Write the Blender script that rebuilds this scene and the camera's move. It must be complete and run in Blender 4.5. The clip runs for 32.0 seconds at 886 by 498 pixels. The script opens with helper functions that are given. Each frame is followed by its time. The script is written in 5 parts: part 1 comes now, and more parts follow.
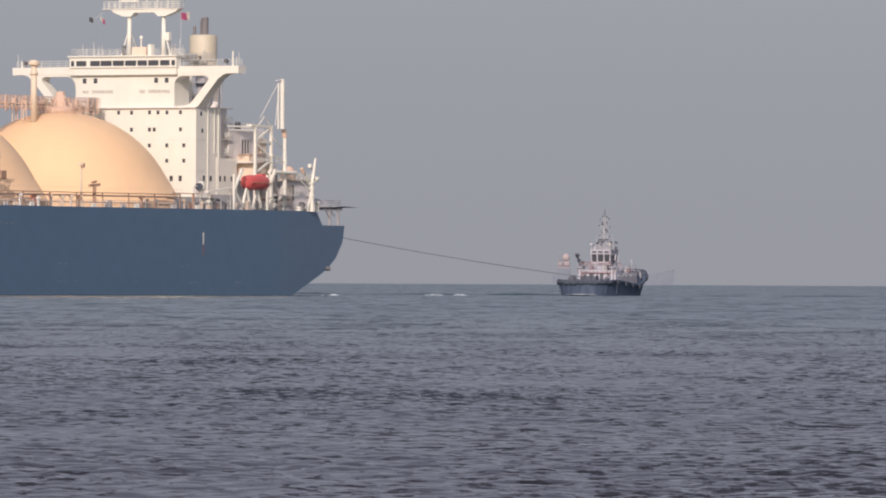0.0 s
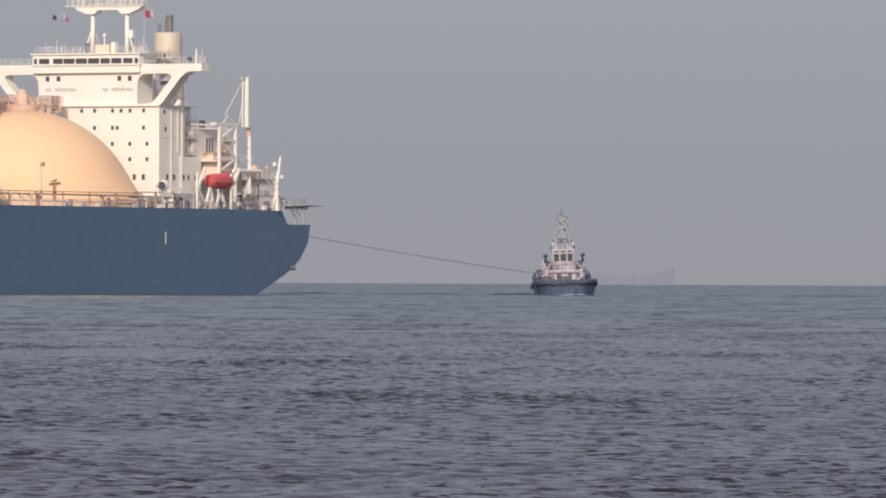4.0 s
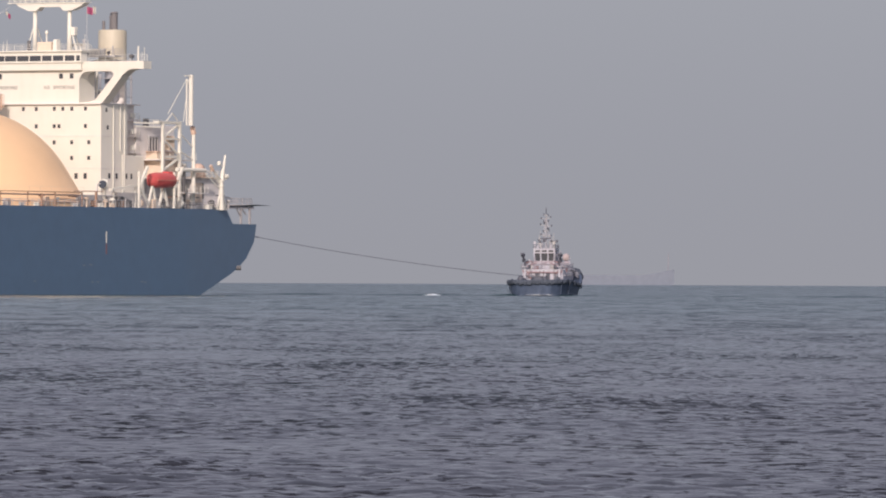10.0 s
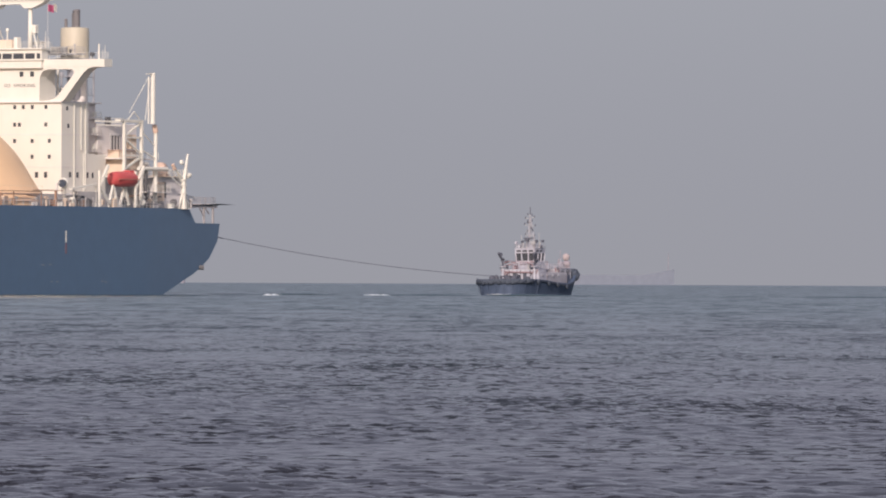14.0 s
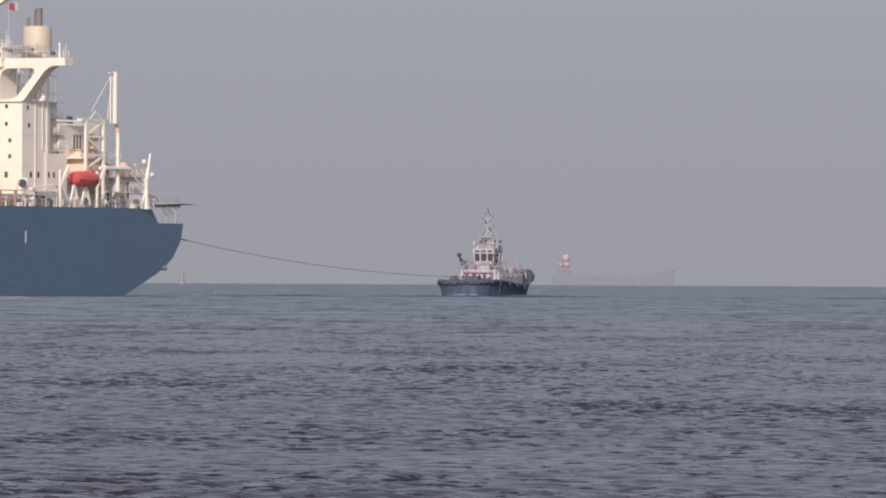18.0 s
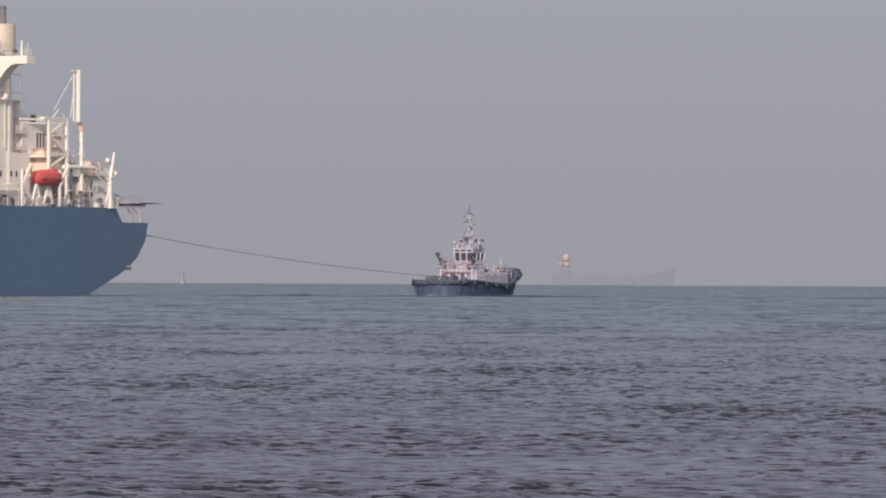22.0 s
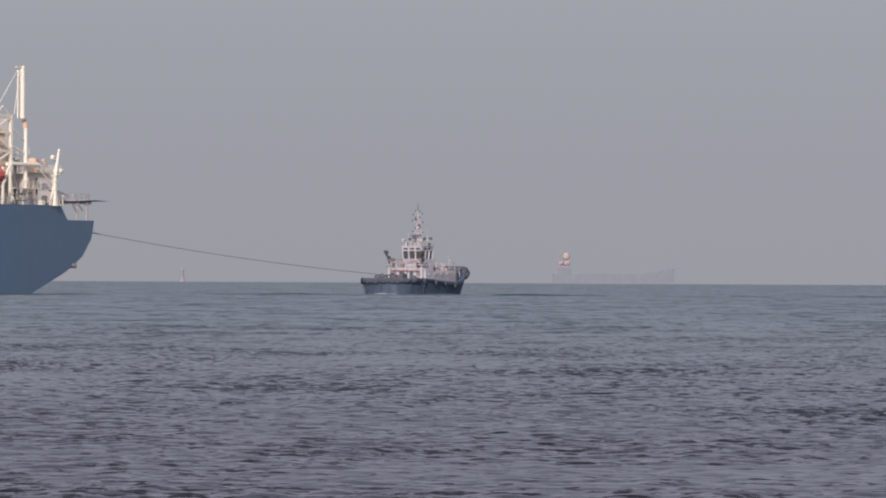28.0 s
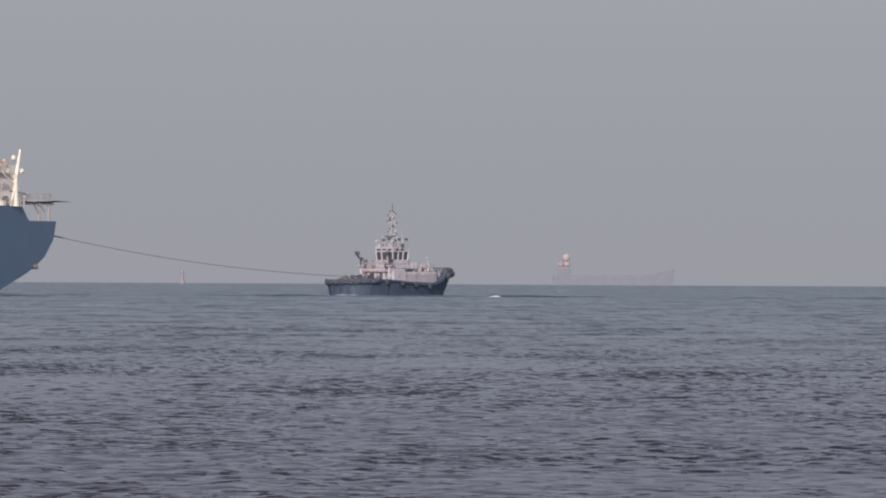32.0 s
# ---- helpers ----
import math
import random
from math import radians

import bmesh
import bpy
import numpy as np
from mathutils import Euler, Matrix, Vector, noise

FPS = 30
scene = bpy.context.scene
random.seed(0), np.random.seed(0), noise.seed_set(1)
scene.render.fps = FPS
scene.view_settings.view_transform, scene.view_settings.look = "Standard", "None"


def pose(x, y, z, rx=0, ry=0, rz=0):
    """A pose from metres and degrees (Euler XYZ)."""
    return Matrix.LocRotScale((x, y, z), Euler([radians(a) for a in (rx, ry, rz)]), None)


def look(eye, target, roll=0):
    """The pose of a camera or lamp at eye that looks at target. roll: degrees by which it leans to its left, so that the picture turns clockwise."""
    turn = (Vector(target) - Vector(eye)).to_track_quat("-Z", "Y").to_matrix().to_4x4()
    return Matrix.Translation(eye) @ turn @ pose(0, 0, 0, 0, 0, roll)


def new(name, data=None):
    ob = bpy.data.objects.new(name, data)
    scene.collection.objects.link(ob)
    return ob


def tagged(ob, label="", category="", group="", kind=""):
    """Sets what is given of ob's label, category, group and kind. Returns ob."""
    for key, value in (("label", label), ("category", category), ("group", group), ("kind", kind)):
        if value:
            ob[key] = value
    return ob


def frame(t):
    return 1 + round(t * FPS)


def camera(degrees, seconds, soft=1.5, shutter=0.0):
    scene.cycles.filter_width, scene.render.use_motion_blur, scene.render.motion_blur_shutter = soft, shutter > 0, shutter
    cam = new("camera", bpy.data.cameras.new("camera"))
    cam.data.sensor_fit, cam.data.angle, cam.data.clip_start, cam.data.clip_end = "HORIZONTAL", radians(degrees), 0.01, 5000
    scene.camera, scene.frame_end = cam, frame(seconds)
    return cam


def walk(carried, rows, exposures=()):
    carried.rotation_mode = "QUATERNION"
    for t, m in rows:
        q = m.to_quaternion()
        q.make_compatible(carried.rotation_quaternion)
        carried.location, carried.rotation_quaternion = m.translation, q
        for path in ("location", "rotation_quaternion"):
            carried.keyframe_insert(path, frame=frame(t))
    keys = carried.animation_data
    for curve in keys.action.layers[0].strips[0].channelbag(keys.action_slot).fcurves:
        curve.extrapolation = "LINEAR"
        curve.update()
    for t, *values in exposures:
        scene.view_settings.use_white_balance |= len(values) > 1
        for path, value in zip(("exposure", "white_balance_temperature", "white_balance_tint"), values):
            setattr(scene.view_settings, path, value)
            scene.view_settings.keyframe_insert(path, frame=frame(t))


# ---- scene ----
# ---- camera: a long lens on a tripod at the shore, with a slight tremble ----
cam = camera(6.411, 32.0, soft=2.0)
EYE = 2.8
TREMBLE = [(0, 0), (1, -.7), (2, -1.2), (3, .1), (3.5, -.1), (5.5, -2.0), (6, -1.2), (7, -1.9), (8, -.6), (9, -1.5), (10, 0),
           (11, .5), (12, .7), (13, -.3), (14, -.2), (14.5, -1.2), (16.5, .7), (18, 1.1), (19, .2), (20, -.8), (21, -.5), (22, .7),
           (23, .5), (24, .7), (25, .6), (25.5, .5), (27.5, -2.7), (28, -1.8), (28.5, -1.5), (29, -2.6), (30, -2.2), (30.5, .9),
           (31, .6), (32, .6)]
walk(cam, [(t, pose(0, 0, EYE, 90.221 + .0041 * d) @ pose(0, 0, 0, 0, 0, .292)) for t, d in TREMBLE],
     exposures=[(0, -.03, 6500, 10.5), (6, 0, 6500, 10.5), (12, .01, 6500, 12), (18, .025, 6500, 12.2), (24, .015, 6500, 10.8), (32, .015, 6500, 10.5)])

# ---- world, sun ----
SUN_AZ, SUN_EL = 190.5, 28.0   # degrees: clockwise from +y (north), above the horizon
world = bpy.data.worlds.new("hazy_sky")
scene.world = world
world.use_nodes = True
wt = world.node_tree
wt.nodes.clear()
w_out = wt.nodes.new("ShaderNodeOutputWorld")
w_sky = wt.nodes.new("ShaderNodeTexSky")
w_sky.sky_type, w_sky.sun_disc = "NISHITA", False
w_sky.sun_elevation, w_sky.sun_rotation = radians(SUN_EL), radians(SUN_AZ)
w_sky.air_density, w_sky.dust_density = 1.0, 5.0
w_bg1 = wt.nodes.new("ShaderNodeBackground")
w_bg1.inputs["Strength"].default_value = 0.05
wt.links.new(w_sky.outputs[0], w_bg1.inputs["Color"])
# the thick sea haze: an even grey veil, a little darker and bluer overhead
w_geo = wt.nodes.new("ShaderNodeTexCoord")
w_sep = wt.nodes.new("ShaderNodeSeparateXYZ")
w_ramp = wt.nodes.new("ShaderNodeValToRGB")
w_ramp.color_ramp.elements[0].position, w_ramp.color_ramp.elements[0].color = 0.0, (.308, .314, .352, 1)
w_ramp.color_ramp.elements[1].position, w_ramp.color_ramp.elements[1].color = 1.0, (.262, .266, .328, 1)
e = w_ramp.color_ramp.elements.new(.05)
e.color = (.297, .309, .358, 1)
e = w_ramp.color_ramp.elements.new(.14)
e.color = (.300, .305, .352, 1)
e = w_ramp.color_ramp.elements.new(.24)
e.color = (.340, .297, .343, 1)
e = w_ramp.color_ramp.elements.new(.45)
e.color = (.288, .276, .334, 1)
w_bg2 = wt.nodes.new("ShaderNodeBackground")
w_bg2.inputs["Strength"].default_value = 1.0
w_add = wt.nodes.new("ShaderNodeAddShader")
wt.links.new(w_geo.outputs["Generated"], w_sep.inputs[0])
wt.links.new(w_sep.outputs["Z"], w_ramp.inputs[0])
wt.links.new(w_ramp.outputs[0], w_bg2.inputs["Color"])
wt.links.new(w_bg1.outputs[0], w_add.inputs[0])
wt.links.new(w_bg2.outputs[0], w_add.inputs[1])
wt.links.new(w_add.outputs[0], w_out.inputs["Surface"])

sun = new("sun", bpy.data.lights.new("sun", "SUN"))
sun.data.energy, sun.data.angle, sun.data.color = 3.15, radians(1.5), (1.0, .85, .755)
az, el = radians(SUN_AZ), radians(SUN_EL)
toward = Vector((math.sin(az) * math.cos(el), math.cos(az) * math.cos(el), math.sin(el)))
sun.matrix_world = look(toward * 300, (0, 0, 0))


# ---- materials ----
def paint(name, color, rough=.5, stain=(.5, .5, .5), amount=.15, size=.25, metal=0.0, streak=True, bump=.02, even=.14):
    """Weathered paint: two scales of noise, the larger drawn out downwards as run-off streaks."""
    m = bpy.data.materials.new(name)
    m.use_nodes = True
    nt = m.node_tree
    b = nt.nodes["Principled BSDF"]
    b.inputs["Roughness"].default_value, b.inputs["Metallic"].default_value = rough, metal
    co = nt.nodes.new("ShaderNodeTexCoord")
    mp = nt.nodes.new("ShaderNodeMapping")
    mp.inputs["Scale"].default_value = (size, size, size * (.22 if streak else 1))
    n1 = nt.nodes.new("ShaderNodeTexNoise")
    n1.inputs["Scale"].default_value, n1.inputs["Detail"].default_value = 3.0, 6
    n2 = nt.nodes.new("ShaderNodeTexNoise")
    n2.inputs["Scale"].default_value, n2.inputs["Detail"].default_value = .35, 3
    nt.links.new(co.outputs["Object"], mp.inputs[0])
    nt.links.new(mp.outputs[0], n1.inputs["Vector"])
    nt.links.new(co.outputs["Object"], n2.inputs["Vector"])
    r1 = nt.nodes.new("ShaderNodeMapRange")
    r1.inputs["From Min"].default_value, r1.inputs["From Max"].default_value = .45, .8
    r1.inputs["To Max"].default_value = amount * 2
    nt.links.new(n1.outputs["Fac"], r1.inputs["Value"])
    mx = nt.nodes.new("ShaderNodeMix")
    mx.data_type = "RGBA"
    mx.inputs["A"].default_value, mx.inputs["B"].default_value = (*color, 1), (*[c * s * 2 for c, s in zip(color, stain)], 1)
    nt.links.new(r1.outputs[0], mx.inputs["Factor"])
    hs = nt.nodes.new("ShaderNodeHueSaturation")
    r2 = nt.nodes.new("ShaderNodeMapRange")
    r2.inputs["To Min"].default_value, r2.inputs["To Max"].default_value = 1 - even, 1 + even
    nt.links.new(n2.outputs["Fac"], r2.inputs["Value"])
    nt.links.new(r2.outputs[0], hs.inputs["Value"])
    nt.links.new(mx.outputs["Result"], hs.inputs["Color"])
    nt.links.new(hs.outputs[0], b.inputs["Base Color"])
    bp = nt.nodes.new("ShaderNodeBump")
    bp.inputs["Strength"].default_value, bp.inputs["Distance"].default_value = .4, bump
    nt.links.new(n1.outputs["Fac"], bp.inputs["Height"])
    nt.links.new(bp.outputs[0], b.inputs["Normal"])
    return m


WHITE = paint("white_ship_paint", (.755, .74, .68), .5, (.43, .40, .37), .09, even=.05)
CREAM = paint("cream_ship_paint", (.71, .585, .475), .55, (.42, .38, .34), .15)
TAN = paint("tan_dome_paint", (.80, .548, .335), .5, (.47, .45, .43), .05, .12, even=.04)
BEIGE = paint("beige_funnel_paint", (.56, .51, .41), .5, (.42, .40, .36), .15)
NAVY = paint("blue_hull_paint", (.061, .120, .211), .45, (.55, .5, .46), .10, .10, bump=.05)
NAVY.node_tree.nodes["Principled BSDF"].inputs["Coat Weight"].default_value = .6
NAVY.node_tree.nodes["Principled BSDF"].inputs["Coat Roughness"].default_value = .35
NAVY.node_tree.nodes["Principled BSDF"].inputs["Sheen Weight"].default_value = .06
NAVY.node_tree.nodes["Principled BSDF"].inputs["Sheen Tint"].default_value = (.45, .6, .8, 1)
GREYDK = paint("dark_grey_steel", (.12, .12, .13), .5)
PLATGREY = paint("stern_platform_grey_paint", (.40, .385, .40), .6)
GREY = paint("grey_deck_paint", (.74, .71, .70), .6, (.40, .37, .33), .2)
SALMON = paint("salmon_primer_paint", (.64, .47, .38), .65, (.4, .36, .34), .2, .6)
RUST = paint("rusty_steel", (.40, .25, .18), .7, (.3, .3, .3), .3, 1.0)
FLAGRED = paint("faded_crimson_bunting", (.55, .13, .27), .8, amount=.1)
PALETAN = paint("pale_tan_mast_paint", (.68, .57, .46), .55, (.42, .38, .34), .2)
GREYMID = paint("mid_grey_casing_paint", (.46, .45, .46), .6, (.40, .37, .33), .2)
# shade seen under the bridge wing is put into this grey
CASING = paint("shaded_weathered_casing_grey", (.40, .40, .43), .6, (.40, .38, .36), .2)
SOOT = paint("sooty_exhaust_steel", (.19, .18, .19), .6, (.3, .3, .3), .3, .8)
GREYDIM = paint("dim_grey_mark_paint", (.20, .23, .27), .6)
ORANGE = paint("orange_red_boat_gelcoat", (.56, .10, .10), .45, (.4, .4, .4), .1, .8)
PINKRED = paint("faded_red_paint", (.50, .22, .17), .6, (.4, .4, .4), .2, .8)
GLASS = bpy.data.materials.new("dark_window_glass")
GLASS.use_nodes = True
GLASS.node_tree.nodes["Principled BSDF"].inputs["Base Color"].default_value = (.07, .075, .088, 1)
GLASS.node_tree.nodes["Principled BSDF"].inputs["Roughness"].default_value = .12
LETTER = paint("dark_lettering_paint", (.13, .12, .13), .6)
# rubber and tug hull blacks lifted and blued: haze put into the colour
RUBBER = paint("haze_lifted_black_rubber", (.060, .076, .108), .8, (.7, .7, .7), .3, 2.0, streak=False)
TUGHULL = paint("haze_lifted_black_hull_paint", (.060, .087, .148), .6, (.8, .76, .72), .45, .6)
ROPE = paint("tow_rope_fibre", (.145, .16, .20), .9, (.6, .6, .6), .3, 4, streak=False)
# distant haze is mixed into the far ship's colours, close to the sky
FARGREY = paint("haze_paled_far_hull", (.193, .223, .289), .9, amount=.02)
FARPINK = paint("haze_tinted_far_pink", (.41, .35, .365), .8, amount=.2)
FARROSE = paint("haze_tinted_far_rose", (.315, .282, .325), .8, amount=.2)
MARKRED = paint("faded_draught_red", (.20, .12, .15), .6)
# the tug's white, greyed in its base colour for the haze over it
TUGWHITE = paint("haze_greyed_tug_white", (.475, .485, .56), .5, (.36, .31, .31), .4, .6)
# duller base than TUGWHITE, with much the same stain
TUGGREY = paint("tug_duller_white_paint", (.385, .39, .44), .6, (.34, .30, .31), .45, .6)
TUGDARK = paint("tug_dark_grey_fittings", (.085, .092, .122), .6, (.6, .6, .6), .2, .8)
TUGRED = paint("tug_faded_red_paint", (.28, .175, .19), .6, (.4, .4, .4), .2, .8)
# beacon and far pale parts: haze mixed into the base colour too
HAZYPINK = paint("haze_tinted_beacon_paint", (.268, .266, .322), .8, amount=.05)
FARWHITE = paint("haze_paled_far_paint", (.32, .297, .345), .8, amount=.05)
PLUMAGE = paint("grey_plumage", (.25, .25, .265), .9, amount=.3, size=8, streak=False)
FOAM = paint("white_sea_foam", (.70, .75, .80), .9, (.4, .42, .45), .3, 1.5, streak=False)


def water_material():
    """Dark water: flat glossy backs, with short steep ripple faces at four sizes; far water tinted blue-green for haze.
    """
    m = bpy.data.materials.new("sea_water")
    m.use_nodes = True
    nt = m.node_tree
    b = nt.nodes["Principled BSDF"]
    b.inputs["Roughness"].default_value, b.inputs["IOR"].default_value = .17, 1.333
    co = nt.nodes.new("ShaderNodeTexCoord")
    geo = nt.nodes.new("ShaderNodeNewGeometry")

    def vec(kind, *args):
        n = nt.nodes.new("ShaderNodeVectorMath")
        n.operation = kind
        for i, x in enumerate(args):
            if isinstance(x, tuple):
                n.inputs[i].default_value = x
            else:
                nt.links.new(x, n.inputs[i])
        return n.outputs[0]

    def field(sx, sy, detail=3.0):
        mp = nt.nodes.new("ShaderNodeMapping")
        mp.inputs["Scale"].default_value = (sx, sy, 1)
        mp.inputs["Location"].default_value = (3.7 * sx, 11.3 * sy, 0)
        n = nt.nodes.new("ShaderNodeTexNoise")
        n.inputs["Scale"].default_value, n.inputs["Detail"].default_value, n.inputs["Roughness"].default_value = 1.0, detail, .55
        nt.links.new(co.outputs["Object"], mp.inputs[0])
        nt.links.new(mp.outputs[0], n.inputs["Vector"])
        return n

    def remap(x, lo, hi, to0, to1, kind="SMOOTHSTEP"):
        r = nt.nodes.new("ShaderNodeMapRange")
        r.interpolation_type = kind
        for key, v in (("From Min", lo), ("From Max", hi), ("To Min", to0), ("To Max", to1)):
            r.inputs[key].default_value = v
        nt.links.new(x, r.inputs["Value"])
        return r.outputs[0]

    def scalar(kind, *args):
        n = nt.nodes.new("ShaderNodeMath")
        n.operation = kind
        for i, x in enumerate(args):
            if isinstance(x, (int, float)):
                n.inputs[i].default_value = x
            else:
                nt.links.new(x, n.inputs[i])
        return n.outputs[0]

    sep = nt.nodes.new("ShaderNodeSeparateXYZ")
    nt.links.new(co.outputs["Object"], sep.inputs[0])
    gust = scalar("MULTIPLY", scalar("SUBTRACT", field(.09, .028, 3.0).outputs["Fac"], .5), GUST)
    total = geo.outputs["Normal"]
    for sx, sy, lean, lo, hi, wob, near, far in RIPPLES:
        n = field(sx, sy)
        share = scalar("ADD", n.outputs["Fac"], gust)
        face = remap(share, lo, hi, 0, -lean)
        if near:
            face = scalar("MULTIPLY", face, remap(sep.outputs["Y"], near * .75, near * 1.25, 0, 1))
        if far:
            face = scalar("MULTIPLY", face, remap(sep.outputs["Y"], far * .75, far * 1.3, 1, 0))
        cx = nt.nodes.new("ShaderNodeCombineXYZ")
        nt.links.new(face, cx.inputs["Y"])
        total = vec("ADD", total, cx.outputs[0])
        off = vec("SUBTRACT", n.outputs["Color"], (.5, .5, .5))
        total = vec("ADD", total, vec("MULTIPLY", off, (wob, wob, 0.0)))
    total = vec("ADD", total, (0.0, REST_LEAN, 0.0))
    nt.links.new(vec("NORMALIZE", total), b.inputs["Normal"])
    # distance haze in the base colour: mauve-grey near, blue-green far, ragged change between
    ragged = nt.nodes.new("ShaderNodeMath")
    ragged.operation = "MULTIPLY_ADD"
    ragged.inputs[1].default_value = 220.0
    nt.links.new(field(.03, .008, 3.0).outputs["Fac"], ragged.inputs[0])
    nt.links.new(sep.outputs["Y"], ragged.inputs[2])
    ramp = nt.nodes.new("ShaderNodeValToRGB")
    ramp.color_ramp.elements[0].color, ramp.color_ramp.elements[0].position = (*NEAR_WATER, 1), .0
    ramp.color_ramp.elements[1].color, ramp.color_ramp.elements[1].position = (*HAZED_FAR_WATER, 1), 1.0
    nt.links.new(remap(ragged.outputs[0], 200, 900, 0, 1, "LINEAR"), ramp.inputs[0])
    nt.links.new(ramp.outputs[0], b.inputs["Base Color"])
    return m


# ripple faces, small inshore and longer with the fetch: fineness across and along, lean, share of the water, wobble, from and to metres out
RIPPLES = ((2.6, 2.3, .27, .572, .607, .06, 0, 0), (1.5, 1.15, .26, .592, .624, .05, 0, 330), (.75, .75, .20, .66, .69, .02, 0, 420),
           (2.2, 2.6, -.06, .62, .65, .03, 0, 300), (1.1, .36, .21, .595, .635, .05, 190, 560),
           (.55, .105, .135, .52, .67, .03, 380, 0), (.28, .032, .085, .54, .66, .025, 700, 0))
GUST = .30
REST_LEAN = -.091
# base colours near and far; the far one carries the haze
NEAR_WATER, HAZED_FAR_WATER = (.015, .0145, .021), (.009, .036, .042)
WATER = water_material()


# ---- building helpers ----
def part(name, bm, material, parent=None, label="", smooth=False):
    me = bpy.data.meshes.new(name)
    bmesh.ops.recalc_face_normals(bm, faces=bm.faces[:])
    bm.to_mesh(me)
    bm.free()
    me.materials.append(material)
    if smooth:
        me.polygons.foreach_set("use_smooth", [True] * len(me.polygons))
    ob = new(name, me)
    ob.parent = parent
    return tagged(ob, label) if label else ob


def empty(name, label, category, group="", kind=""):
    ob = new(name)
    ob.empty_display_size = 1.0
    return tagged(ob, label, category, group, kind)


def box(bm, x0, x1, y0, y1, z0, z1, bevel=0.0):
    vs = [bm.verts.new((x, y, z)) for x in (x0, x1) for y in (y0, y1) for z in (z0, z1)]
    fs = [bm.faces.new([vs[i] for i in q]) for q in
          ((0, 1, 3, 2), (4, 6, 7, 5), (0, 4, 5, 1), (2, 3, 7, 6), (0, 2, 6, 4), (1, 5, 7, 3))]
    if bevel:
        es = list({e for f in fs for e in f.edges})
        bmesh.ops.bevel(bm, geom=es, offset=bevel, segments=2, affect="EDGES", profile=.5)
    return bm


def rod(bm, p, q, r, r2=None, seg=8):
    p, q = Vector(p), Vector(q)
    r2 = r if r2 is None else r2
    m = (q - p).to_track_quat("Z", "Y").to_matrix()
    rings = []
    for c, rr in ((p, r), (q, r2)):
        rings.append([bm.verts.new(c + m @ Vector((rr * math.cos(a), rr * math.sin(a), 0)))
                      for a in (2 * math.pi * i / seg for i in range(seg))])
    for i in range(seg):
        bm.faces.new((rings[0][i], rings[0][(i + 1) % seg], rings[1][(i + 1) % seg], rings[1][i]))
    bm.faces.new(rings[0][::-1])
    bm.faces.new(rings[1])
    return bm


def bar(bm, p, q, w, h):
    """A square bar from p to q, w across and h high."""
    p, q = Vector(p), Vector(q)
    d = (q - p).normalized()
    side = d.cross(Vector((0, 0, 1)))
    side = Vector((1, 0, 0)) if side.length < 1e-4 else side.normalized()
    up = side.cross(d)
    rings = [[bm.verts.new(c + side * (a * w / 2) + up * (b * h / 2)) for a, b in ((-1, -1), (1, -1), (1, 1), (-1, 1))] for c in (p, q)]
    for i in range(4):
        bm.faces.new((rings[0][i], rings[0][(i + 1) % 4], rings[1][(i + 1) % 4], rings[1][i]))
    bm.faces.new(rings[0][::-1])
    bm.faces.new(rings[1])
    return bm


def lathe(bm, profile, c=(0, 0, 0), seg=48):
    """A body of revolution about z: profile of (radius, z) from bottom to top."""
    rings = [[bm.verts.new((c[0] + r * math.cos(a), c[1] + r * math.sin(a), c[2] + z))
              for a in (2 * math.pi * i / seg for i in range(seg))] for r, z in profile]
    for a, b in zip(rings, rings[1:]):
        for i in range(seg):
            bm.faces.new((a[i], a[(i + 1) % seg], b[(i + 1) % seg], b[i]))
    bm.faces.new(rings[0][::-1])
    bm.faces.new(rings[-1])
    return bm


def plate(bm, outline, u0, u1):
    """An upright plate: outline of (v, w), from u0 to u1."""
    a = [bm.verts.new((u0, v, w)) for v, w in outline]
    b = [bm.verts.new((u1, v, w)) for v, w in outline]
    n = len(outline)
    bm.faces.new(a[::-1])
    bm.faces.new(b)
    for i in range(n):
        bm.faces.new((a[i], a[(i + 1) % n], b[(i + 1) % n], b[i]))
    return bm


def railing(bm, pts, height=1.1, step=1.8, r=.035, bars=3):
    """Stanchions and rails along a line of points."""
    for p, q in zip(pts, pts[1:]):
        p, q = Vector(p), Vector(q)
        n = max(1, round((q - p).length / step))
        for i in range(n + 1):
            c = p.lerp(q, i / n)
            rod(bm, c, c + Vector((0, 0, height)), r, seg=4)
        for k in range(1, bars + 1):
            z = Vector((0, 0, height * k / bars))
            rod(bm, p + z, q + z, r * .8, seg=4)
    return bm


B = bmesh.new


